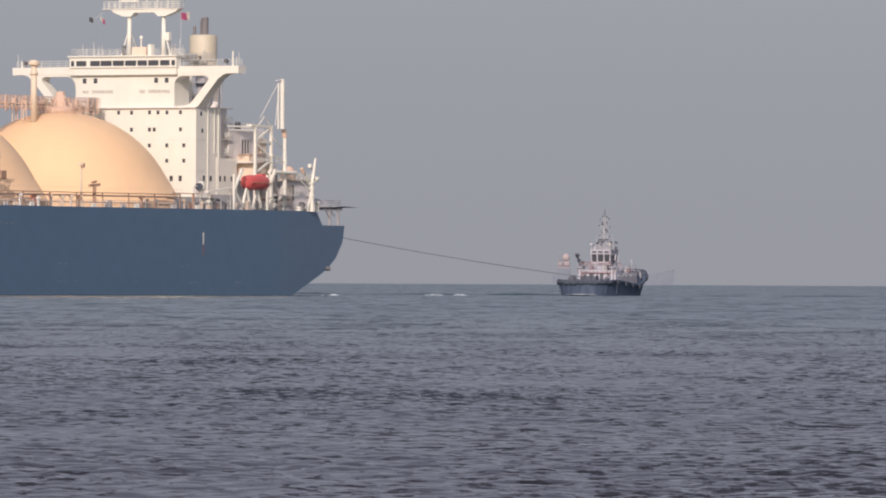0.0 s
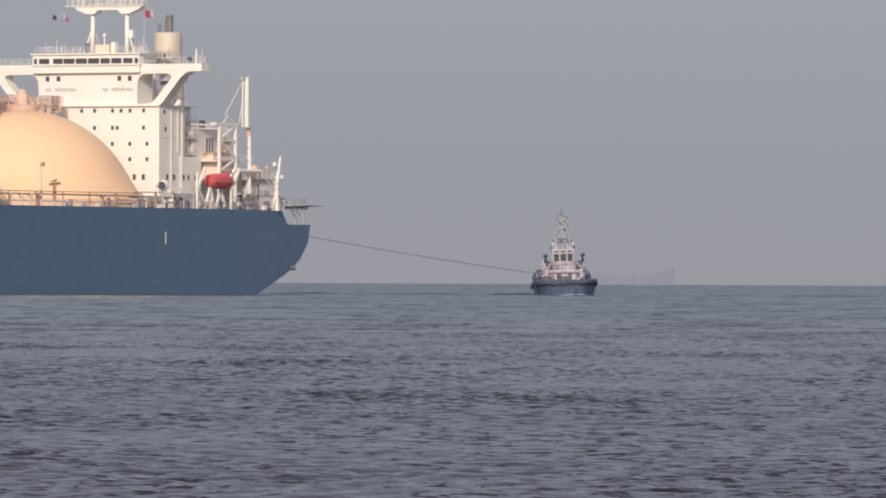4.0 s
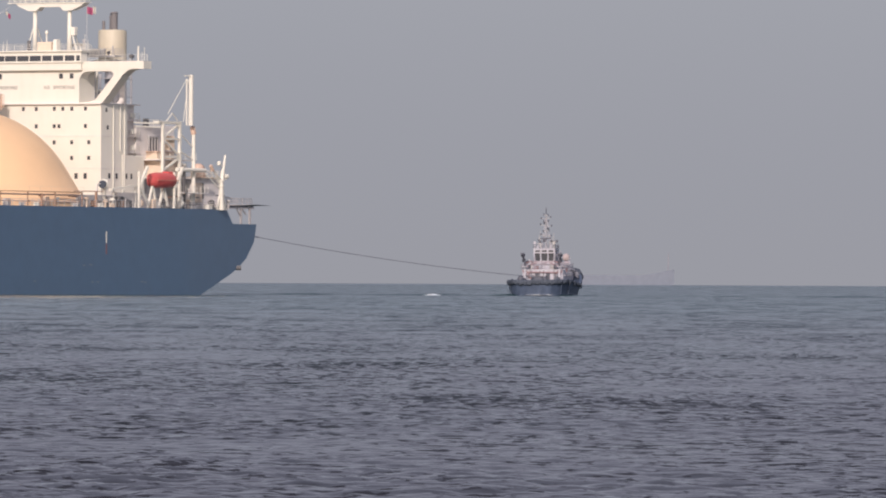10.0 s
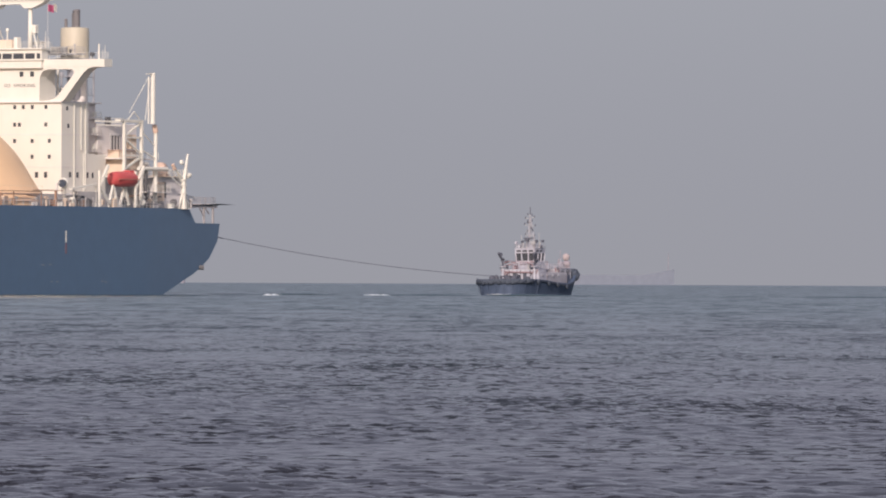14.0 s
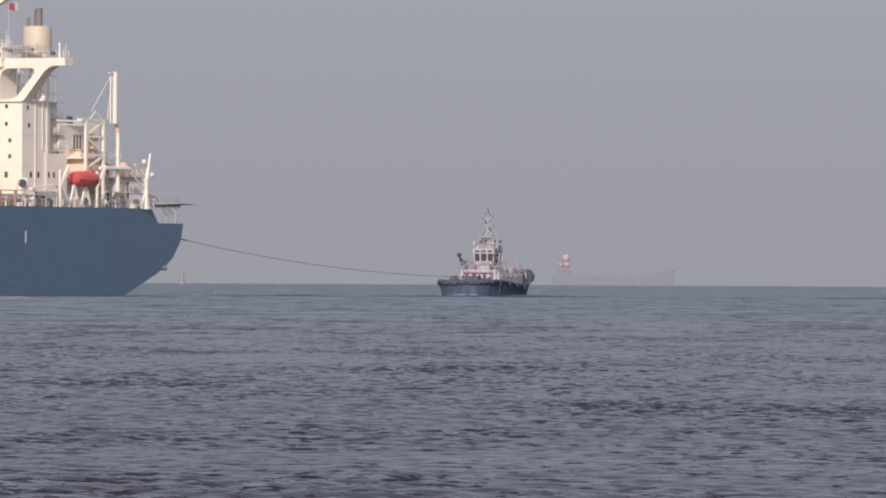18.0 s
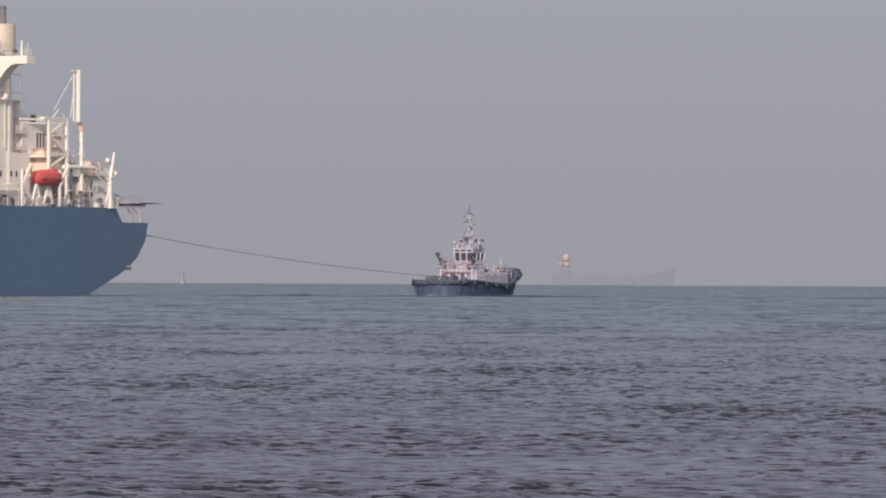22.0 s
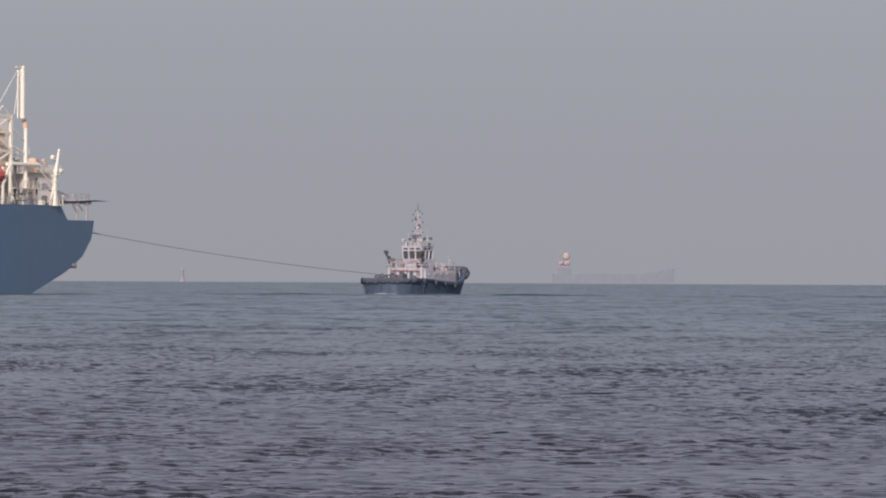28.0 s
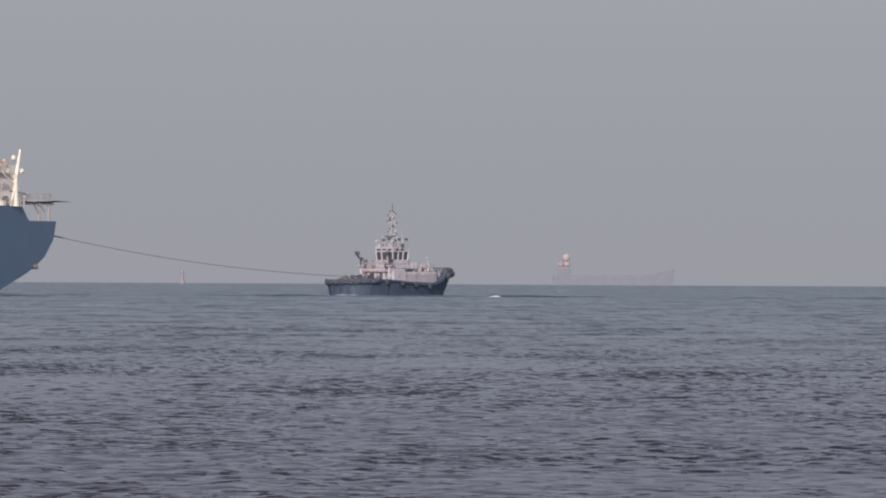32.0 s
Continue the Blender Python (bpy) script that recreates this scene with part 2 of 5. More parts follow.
# ---- the sea ----
def sea():
    """One sheet of wind waves, finely divided where the water lies near, with flat water out to the horizon."""
    rng = np.random.RandomState(4)
    ds = [92.0]
    while ds[-1] < 5200:
        d = ds[-1]
        ds.append(d + min(max(d * d / 39200 * .28, .18), 60))
    ds = np.array(ds)
    n = 430
    s = np.linspace(-1, 1, n)
    X = s[None, :] * (.062 * ds + 11)[:, None]
    Y = np.repeat(ds[:, None], n, 1)
    step = np.gradient(ds)[:, None]
    Z = np.zeros_like(X)
    for lam in np.geomspace(.6, 7.0, 72):
        ang = rng.normal(0, .9)
        k = 2 * math.pi / lam
        amp = .0031 * min(lam, 1.3) ** .45 * min(1.0, 1.3 / lam) ** .5 * rng.uniform(.5, 1.3)
        ph = rng.uniform(0, 6.28)
        fade = np.exp(-(step / lam * .8) ** 2) * .55 + .45
        a = k * (math.sin(ang) * X + math.cos(ang) * Y) + ph
        Z += fade * amp * (np.sin(a) + .34 * np.sin(2 * a) + .15 * np.cos(2 * a))
    gust = 0
    for lam in (55, 90, 140, 37):
        ang, ph = rng.normal(0, .5), rng.uniform(0, 6.28)
        gust = gust + np.sin(2 * math.pi / lam * (math.sin(ang) * X + math.cos(ang) * Y) + ph)
    Z *= 1 + .24 * np.clip(gust, -2.4, 2.4)
    rows, cols = Z.shape
    co = np.stack([X, Y, Z], -1).reshape(-1, 3)
    i = np.arange((rows - 1) * cols).reshape(rows - 1, cols)[:, :-1].ravel()
    quads = np.stack([i, i + 1, i + cols + 1, i + cols], 1)
    far = np.array([(x, y, -.3) for y in (-3000, 6000) for x in (-6000, 6000)], float)
    b = len(co)
    co = np.concatenate([co, far])
    quads = np.concatenate([quads, [[b, b + 1, b + 3, b + 2]]])
    me = bpy.data.meshes.new("sea")
    me.vertices.add(len(co))
    me.vertices.foreach_set("co", co.ravel().astype(np.float32))
    me.loops.add(quads.size)
    me.loops.foreach_set("vertex_index", quads.ravel().astype(np.int32))
    me.polygons.add(len(quads))
    me.polygons.foreach_set("loop_start", np.arange(0, quads.size, 4, dtype=np.int32))
    me.polygons.foreach_set("use_smooth", np.ones(len(quads), dtype=bool))
    me.update(calc_edges=True)
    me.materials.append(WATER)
    return tagged(new("water", me), "grey-blue open sea ruffled by short wind waves", "sea", kind="structure")


SEA = sea()

# ---- the gas carrier: x towards its bow, y to port, z up from the waterline, origin at the stern ----
ship = empty("gas_carrier", "large blue-hulled gas carrier with tan tank domes under tow", "ship")


def hull():
    LEN, HB = 285.0, 23.0

    def interp(w, table):
        return float(np.interp(w, [a for a, _ in table], [c for _, c in table]))

    def station(f, s):
        """Point at height share f (0 keel line, 1 top): s up to 1 across the transom, then 1 + metres forward of its corner."""
        w0 = -2 + f * 16.4
        w = w0
        # raked stern: the upright side tapers gently aft and ends at a hard corner, which draws forward towards the waterline
        def side(u):
            return HB - 2.5 * max(0.0, (35 - u) / 27) ** 1.12

        ue = interp(w, [(-2, 36.6), (0, 28.7), (1.9, 22.8), (3.7, 17.1), (4.6, 15.0), (6.1, 11.9), (9.1, 8.8), (12, 8.0), (15, 8.0)])
        vt = side(ue)
        if s <= 1:
            return Vector((ue - .5 * (1 - s * s), vt * s, w))
        q = s - 1
        u = ue + q * (LEN - ue) / (LEN - 8)
        v = side(u)
        nose = LEN - 55
        if u > nose:
            flare = interp(w, [(-2, 1.6), (15, 2.6)])
            v *= max(0.0, 1 - ((u - nose) / (LEN - nose)) ** flare)
        return Vector((u, v, w))

    bm = B()
    along = [.4 * i for i in range(1, 40)] + [15.6 + (LEN - 23.6) * (i / 40) ** 1.3 for i in range(1, 41)]
    ss = [i / 6 for i in range(7)] + [1 + a for a in along]
    fs = [i / 18 for i in range(19)]
    grid = {}
    for side in (1, -1):
        for j, s in enumerate(ss):
            for k, f in enumerate(fs):
                p = station(f, s)
                top = 12.0 + 2.4 * min(1, max(0, (p.x - 17.0) / 2.3))
                if k == len(fs) - 1 or p.z > top:
                    p.z = top
                if p.z > 13 and p.x > 235:
                    p.z += 2.5 * ((p.x - 235) / 50) * (p.z - 13)
                grid[side, j, k] = bm.verts.new((p.x, side * p.y, p.z))
        for j in range(len(ss) - 1):
            for k in range(len(fs) - 1):
                q = [grid[side, j, k], grid[side, j + 1, k], grid[side, j + 1, k + 1], grid[side, j, k + 1]]
                bm.faces.new(q)
    for j in range(len(ss) - 1):
        bm.faces.new([grid[1, j, 18], grid[1, j + 1, 18], grid[-1, j + 1, 18], grid[-1, j, 18]])
    bmesh.ops.remove_doubles(bm, verts=bm.verts[:], dist=.02)
    return bm


h = part("hull", hull(), NAVY, ship, "dark blue weathered steel hull", True)
m_mod = h.modifiers.new("edge", "EDGE_SPLIT")
m_mod.split_angle = radians(35)

# draught and tug marks on the side
for u, w0, w1, wd in ((58.4, 8.5, 10.4, .3),):
    part("draught_mark", box(B(), u - wd / 2, u + wd / 2, 22.99, 23.03, w0, w1), WHITE, ship, "white painted mark")
part("draught_mark", box(B(), 58.2, 58.6, 22.99, 23.03, 6.7, 8.4), MARKRED, ship, "faded red painted mark")
for u, w in ((62.5, 2.1), (60.9, 2.1), (47.6, 2.2), (46.6, 2.1), (102.8, 5.1), (100.8, 5.1), (102.8, 2.2), (101, 2.1), (97.6, 2.3), (79.5, 2.2),
             (118.5, 11.5), (116.8, 11.5), (120.2, 11.6), (63, 4.9), (65, 4.8)):
    part("tug_mark", box(B(), u - .35, u + .35, 22.99, 23.03, w - .1, w + .1), GREYDIM, ship)


def dome(u):
    cap = [(20 * math.cos(radians(a)), 10.6 + 20 * math.sin(radians(a))) for a in range(32, 90, 4)]
    d = part("tank_dome", lathe(B(), [(20.6, 14.35), (20.6, 15.4), (20.4, 15.5)] + cap + [(.6, 30.62)], (u, 0, 0), 96), TAN, ship,
             "tan painted spherical tank cover", True)
    d.modifiers.new("edge", "EDGE_SPLIT").split_angle = radians(40)
    crown = B()
    lathe(crown, [(2.6, 30.2), (2.6, 31.2), (2.2, 31.4)], (u, 0, 0), 24)
    for a in range(6):
        x, y = u + 2.0 * math.cos(a), 2.0 * math.sin(a)
        rod(crown, (x, y, 31.3), (x * .5 + u * .5, y * .5, 33.0), .12)
    lathe(crown, [(1.2, 31.3), (1.2, 33.0), (.8, 33.3), (.8, 33.9), (.3, 34.1)], (u, 0, 0), 16)
    part("dome_crown", crown, SALMON, d, "cream pipe dome on the tank top")
    ring = B()
    railing(ring, [(u + 4.2 * math.cos(2 * math.pi * k / 16), 4.2 * math.sin(2 * math.pi * k / 16), 30.2) for k in range(17)], 1.2, 1.6, .05)
    part("railing", ring, SALMON, d)
    return d


for k in range(4):
    dome(67.0 + 41.4 * k)

# the raised walkway and pipes over the domes
WV = -5.0   # centreline of the gangway
cat = B()
for y in (-1.6, 1.6):
    bar(cat, (49.5, WV + y, 31.2), (225, WV + y, 31.2), .18, .2)
for k in range(64):
    u = 49.5 + 2.75 * k
    bar(cat, (u, WV - 1.6, 31.2), (u, WV + 1.6, 31.2), .15, .2)
for k in range(4):
    u = 87.7 + 41.4 * k
    for y in (-1.6, 1.6):
        rod(cat, (u, WV + y, 14.4), (u, WV + y, 31.2), .28)
walkway = part("walkway", cat, SALMON, ship, "cream steel gangway over the tank tops")
rl = B()
railing(rl, [(49.5, WV + 1.7, 31.3), (225, WV + 1.7, 31.3)], 1.9, 1.1, .06, 4)
railing(rl, [(49.5, WV - 1.7, 31.3), (225, WV - 1.7, 31.3)], 1.9, 1.1, .06, 4)
part("railing", rl, SALMON, walkway)
for y, r in ((-.8, .16), (-.1, .12), (.5, .16), (1.0, .1)):
    part("pipe", rod(B(), (49.5, WV + y, 31.9), (225, WV + y, 31.9), r), CREAM, walkway)
for u in (50.5, 53.5, 57, 63.5, 70, 73, 79, 83, 88):
    for y in (-1.9, 1.9):
        part("pipe_stand", bar(B(), (u, WV + y, 30.6), (u, WV + y, 33.3), .16, .16), SALMON, walkway)
    part("valve", box(B(), u + .4, u + .95, WV - .4, WV + .4, 32.0, 32.9, .08), SALMON, walkway)
part("end_shelter", box(B(), 49.6, 52.6, WV - 1.4, WV + 1.4, 31.4, 33.4, .06), GREYMID, walkway, "grey shelter at the gangway end")
for u, y, z in ((60, 2.6, 32.6), (62.4, 2.2, 33.4), (65, 3.0, 32.2), (70.4, 2.4, 33.0), (72.6, 2.8, 32.4)):
    part("crown_pipe", rod(rod(B(), (u, WV + y, 30.2), (u, WV + y, z), .11), (u, WV + y, z), (u + .9, WV + y + 1.2, z), .11), SALMON, walkway)
rnd_c = random.Random(14)
for k in range(34):
    u, y = 67 + rnd_c.uniform(-10, 9), rnd_c.uniform(-4.5, .8)
    z = 30.3 - .012 * (u - 67) ** 2 - .02 * y * y
    h = rnd_c.uniform(.8, 2.6)
    pipe = rod(B(), (u, y, z - .3), (u, y, z + h), .09, .09, 6)
    if k % 2:
        rod(pipe, (u, y, z + h), (u + rnd_c.uniform(-2.5, 2.5), y + rnd_c.uniform(-1, 1), z + h), .09, .09, 6)
    part("crown_pipe", pipe, rnd_c.choice([SALMON, SALMON, CREAM, RUST]), walkway)
for k in range(5):
    u = 57.5 + 4.6 * k
    part("access_frame", bar(bar(bar(B(), (u, -1.0, 30.0 - .012 * (u - 67) ** 2), (u, -1.0, 32.6), .14, .14), (u + 1.5, -1.0, 30.0 - .012 * (u - 67) ** 2), (u + 1.5, -1.0, 32.6), .14, .14), (u - .1, -1.0, 32.5), (u + 1.6, -1.0, 32.5), .14, .14), SALMON, walkway)
# vent masts
for u in (75.2, 116.6, 158.0):
    vm = part("vent_mast", rod(rod(B(), (u, 0, 28.6), (u, 0, 38.2), .56, .5, 16), (u, 0, 36.6), (u, 0, 37.0), .7, .7, 16), PALETAN, ship, "pale tan vent mast", True)
    part("cap", lathe(B(), [(.55, 38.1), (1.0, 38.25), (1.05, 38.6), (.75, 38.75), (.7, 39.05)], (u, 0, 0), 16), PALETAN, vm)

# main-deck rails, pipes and fittings along the port side
dr = B()
railing(dr, [(19.8, 21.8, 14.4), (30, 22.7, 14.4), (46, 22.85, 14.4), (232, 22.85, 14.4)], 1.1, 1.9, .045)
part("railing", dr, GREYMID, ship, "grey deck-edge railing")
dr = B()
railing(dr, [(19.8, -21.8, 14.4), (30, -22.7, 14.4), (232, -22.85, 14.4)], 1.1, 3.0, .045)
part("railing", dr, WHITE, ship)
pw = B()
bar(pw, (63, 21.2, 16.75), (232, 21.2, 16.75), .3, .14)
for k in range(22):
    bar(pw, (63 + 8 * k, 21.2, 14.4), (63 + 8 * k, 21.2, 16.7), .16, .16)
deckwalk = part("side_walkway", pw, RUST, ship, "raised pipe walkway along the deck edge")
rl = B()
railing(rl, [(63, 21.5, 16.85), (232, 21.5, 16.85)], .75, 3.2, .022, 1)
part("railing", rl, PALETAN, deckwalk)
for z, r in ((16.3, .14), (15.2, .12)):
    part("pipe", rod(B(), (63, 20.7, z), (232, 20.7, z), r), SALMON, deckwalk)
tp = part("light_pole", rod(B(), (93.2, 21, 14.4), (93.2, 21, 21.4), .22, .15, 10), PALETAN, ship, "tan deck light pole with lamps")
part("lamp_head", box(B(), 92.8, 93.6, 20.5, 21.5, 21.2, 21.55, .06), PALETAN, tp)
for du in (-.35, .35):
    part("lamp", rod(B(), (93.2 + du, 21.3, 20.8), (93.2 + du, 21.3, 21.25), .2, .14, 8), RUST, tp)
xp = B()
rod(xp, (89.2, 21, 14.4), (89.2, 21, 18.0), .3)
bar(xp, (89.2 + 1.6, 21, 17.9), (89.2 - 1.6, 21, 18.1), .3, .4)
bar(xp, (89.2 + .8, 21, 18.4), (89.2 - .6, 21, 18.6), .3, .3)
part("hose_crane", xp, RUST, ship, "rust-brown hose post with a crossbar")
lt_ = B()
for du, dv in ((-.6, 0), (.6, 0), (-.6, .8), (.6, .8)):
    bar(lt_, (118.2 + du, 20.2 + dv, 14.4), (118.2 + du, 20.2 + dv, 22.3), .14, .14)
for z in (16.4, 18.3, 20.2, 22.2):
    box(lt_, 117.3, 119.1, 20.0, 21.2, z, z + .12)
ladder_tower = part("ladder_tower", lt_, SALMON, ship, "salmon painted ladder tower beside a dome")
part("railing", railing(B(), [(117.3, 21.2, 22.3), (119.1, 21.2, 22.3)], 1.0, .6, .05), SALMON, ladder_tower)
part("valve_box", box(B(), 117.0, 118.6, 21.2, 22.0, 18.6, 20.0, .1), RUST, ladder_tower)
rnd = random.Random(3)
for k in range(26):
    u = 50 + 3.1 * k + rnd.uniform(-1, 1)
    if abs(u - 89) < 1.5:
        continue
    mat = rnd.choice([WHITE, GREYMID, CREAM, GREY, RUST, WHITE])
    kind = rnd.randrange(3)
    if kind == 0:
        bm = box(B(), u - .5, u + .5, 19.4, 20.4, 14.4, 14.4 + rnd.uniform(.9, 1.7), .08)
        part("deck_locker", bm, mat, ship)
    elif kind == 1:
        bm = rod(rod(B(), (u - .4, 22, 14.4), (u - .4, 22, 15.0), .25), (u + .4, 22, 14.4), (u + .4, 22, 15.0), .25)
        part("bollard", bm, rnd.choice([GREYMID, CREAM, WHITE, WHITE]), ship)
    else:
        zz = 14.4 + rnd.uniform(1, 1.6)
        part("deck_vent", lathe(B(), [(.22, 14.4), (.22, zz), (.5, zz), (.5, zz + .35), (.2, zz + .5)], (u, 20.8, 0), 12), mat, ship)
part("fire_box", box(B(), 106, 107.2, 20, 20.8, 14.4, 16.2, .1), PINKRED, ship, "red fire-hose box")

# ---- the accommodation block ----
FR = 46.0
house = part("accommodation_block", box(B(), 38.0, FR, -14.3, 14.3, 14.35, 31.8), WHITE, ship, "white steel deckhouse of many storeys")
house.location = (0, -.55, 0)
part("upper_house", box(B(), 41.2, FR - .02, -9.9, 9.9, 31.8, 37.4), WHITE, house)
part("recessed_house", box(B(), 32.8, 35.8, -11.8, 3.4, 31.72, 37.38), GREY, house, "white set-back house under the bridge wings")
for v in (-9.0, -3, 3, 9.0):
    part("bridge_post", rod(B(), (39.2, v, 31.8), (39.2, v, 37.4), .22, .22, 10), WHITE, house)
part("ledge", box(B(), 37.6, FR + .45, -14.4, 14.4, 31.62, 31.84), GREY, house)
part("ledge", box(B(), 37.8, FR + .06, -14.36, 14.36, 26.3, 26.42), GREY, house)
part("ledge", box(B(), 37.8, FR + .06, -14.36, 14.36, 20.95, 21.05), GREY, house)
part("house_base", box(B(), 36, FR + .25, -17.0, 17.0, 14.35, 16.6, .1), GREYMID, house, "grey lower deckhouse")
bd = B()
plate(bd, [(-10.7, 37.3), (10.7, 37.3), (10.7, 40.35), (-10.7, 40.35)], FR - .9, FR + .7)
plate(bd, [(-7.6, 37.3), (7.6, 37.3), (7.6, 40.35), (-7.6, 40.35)], 40.0, FR - .9)
part("bridge", bd, WHITE, house, "white wheelhouse with a band of windows")
part("bridge_roof", box(box(B(), FR - 1.1, FR + 1.0, -11.0, 11.0, 40.36, 40.62, .05), 39.6, FR - 1.1, -7.9, 7.9, 40.36, 40.62), WHITE, house)
lip = B()
plate(lip, [(-10.9, 38.55), (10.9, 38.55), (10.9, 38.72), (-10.9, 38.72)], FR - .8, FR + .95)
part("bridge_sill", lip, WHITE, house)
for a, c in ((128, 133), (137, 155), (162, 179), (180.5, 200), (202, 222), (224, 243.5), (246, 262.5), (265, 283), (286, 302.5), (306, 312)):
    v0, v1 = (a - 219.5) / 8.83, (c - 219.5) / 8.83
    part("bridge_window", box(B(), FR + .6, FR + .76, v0, v1, 38.85, 39.75), GLASS, house)

def pane(v, w, a=.56, c=.66):
    part("window", box(B(), FR - .1, FR + .025, v - a / 2, v + a / 2, w - c / 2, w + c / 2), GLASS, house)
    part("window_frame", plate(B(), [(v - a / 2 - .06, w + c / 2), (v + a / 2 + .06, w + c / 2), (v + a / 2 + .06, w + c / 2 + .07), (v - a / 2 - .06, w + c / 2 + .07)], FR - .05, FR + .07), WHITE, house)


for w, vs in ((30.9, (-1.2, 1.4, 5.0, 6.7, 8.5, 11.2)), (28.0, (1.4, 5.0, 5.95, 11.2)), (25.3, (-3.6, 1.4, 5.0, 8.5, 11.9)),
              (22.7, (-3.6, 5.0, 8.5, 11.9)), (30.9, (-6.7, -8.5, -11)), (28, (-5, -11))):
    for v in vs:
        pane(v, w)
for v in (9.4, 11.2):
    pane(v, 19.7, .62, .95)
for v in (-8.1, -5.9, 6.3, 8.4):
    pane(v, 36.35, .72, .85)
# round-edged crane bracket between wing and house, on either side
for s in (1, -1):
    wing = B()
    plate(wing, [(s * 10.6, 37.5), (s * 22.7, 37.42), (s * 22.7, 38.72), (s * 10.6, 38.75)], 43.7, FR + .1)
    part("bridge_wing", wing, WHITE, house, "white cantilevered bridge wing")
    inner = [(9.9, 34.9), (10.0, 35.9), (10.35, 36.55), (10.9, 36.95), (11.7, 37.1), (15.9, 37.1), (16.5, 37.0), (16.75, 36.65), (16.6, 36.2),
             (13.5, 32.75), (12.9, 32.3), (12.1, 32.05), (11.0, 31.95), (9.9, 31.9)]
    outer = [(9.9, 37.5), (9.95, 37.5), (10.3, 37.5), (10.9, 37.5), (11.7, 37.5), (15.9, 37.5), (20.6, 37.45), (19.6, 37.2), (18.6, 36.5),
             (15.0, 32.3), (14.5, 31.8), (14.3, 31.7), (12.0, 31.6), (9.9, 31.6)]
    br = B()
    ia, ib = [[br.verts.new((u, s * v, w)) for v, w in inner] for u in (FR - 2.3, FR + .04)]
    oa, ob_ = [[br.verts.new((u, s * v, w)) for v, w in outer] for u in (FR - 2.3, FR + .04)]
    for i in range(len(inner) - 1):
        br.faces.new((ib[i], ib[i + 1], ob_[i + 1], ob_[i]))
        br.faces.new((ia[i], oa[i], oa[i + 1], ia[i + 1]))
        br.faces.new((ia[i], ia[i + 1], ib[i + 1], ib[i]))
        br.faces.new((oa[i], ob_[i], ob_[i + 1], oa[i + 1]))
    part("wing_bracket", br, WHITE, house, "curved bracket under the bridge wing")
    part("railing", railing(B(), [(FR - 1.2, s * 22.6, 38.7), (FR - 1.2, s * 11, 38.7)], 1.1, 1.6, .035), WHITE, house)
    part("wing_light", rod(B(), (FR - .6, s * 21.2, 38.7), (FR - .6, s * 21.2, 41.2 if s > 0 else 39.7), .18, .13), WHITE, house)
    part("searchlight", rod(rod(B(), (FR - .2, s * 20.2, 38.7), (FR - .2, s * 20.2, 39.4), .08), (FR - .5, s * 20.2, 39.5), (FR + .2, s * 20.2, 39.5), .3, .35, 10), GREYDK, house)
    part("antenna", rod(B(), (FR - .9, s * 22.2, 38.7), (FR - .9, s * 22.2, 41.0), .04), WHITE, house)
    part("antenna", rod(B(), (FR - 1.1, s * 21.6, 38.7), (FR - 1.1, s * 21.6, 40.2), .04), WHITE, house)
    for v in (10.3, 11.3):
        part("stair_post", bar(B(), (36.2, s * v, 31.8), (36.2, s * v, 37.4), .12, .12), GREYMID, house)
    part("stair", bar(bar(B(), (36.2, s * 10.4, 31.9), (33.6, s * 10.4, 35.0), .8, .14), (33.6, s * 10.4, 35.0), (36.4, s * 10.4, 37.2), .8, .14), GREY, house)
    part("deck_locker", box(B(), 33.7, 35.1, s * 6.2, s * 7.8, 31.72, 33.9, .08), GREYMID, house)
    part("locker_cover", box(B(), 33.4, 35.4, s * 5.8, s * 8.2, 33.88, 34.35, .1), WHITE, house)
    part("vent_pipe", rod(rod(B(), (34.4, s * 6.5, 34.3), (34.4, s * 6.5, 36.4), .2, .2, 10), (34.4, s * 6.5, 36.2), (34.4, s * 6.5, 37.0), .34, .3, 10), CASING, house)
    part("under_deck", box(B(), 38.0, 43.7, s * 9.8, s * 14.3, 37.2, 37.42), GREY, house)
    part("wing_pillar", plate(B(), [(s * v, w) for v, w in ((14.2, 31.72), (14.2, 37.2), (12.2, 37.2), (12.5, 36.4), (13.1, 35.4), (13.3, 33.8), (13.0, 32.4), (12.2, 31.72))][::s], 38.1, 38.6), GREY, house, "grey after pillar under the wing")
# lettering on the front
for v, word, span in ((-8.4, "NO", 1.05), (-6.6, "SMOKING", 4.2), (2.95, "NO", 1.05), (4.75, "SMOKING", 4.2)):
    cu = bpy.data.curves.new("painted_word", "FONT")
    cu.body, cu.size, cu.extrude, cu.space_character = word, .8, .01, 1.18
    tmp = bpy.data.objects.new("word_source", cu)
    me = bpy.data.meshes.new_from_object(tmp)
    bpy.data.objects.remove(tmp)
    xs = [p.co.x for p in me.vertices]
    k = span / (max(xs) - min(xs))
    for p in me.vertices:
        p.co = Vector((FR + .02 + p.co.z, v + p.co.x * k, 34.2 + p.co.y))
    me.materials.append(LETTER)
    lt = new("lettering", me)
    lt.parent = house
    tagged(lt, "dark weathered painted word " + word)
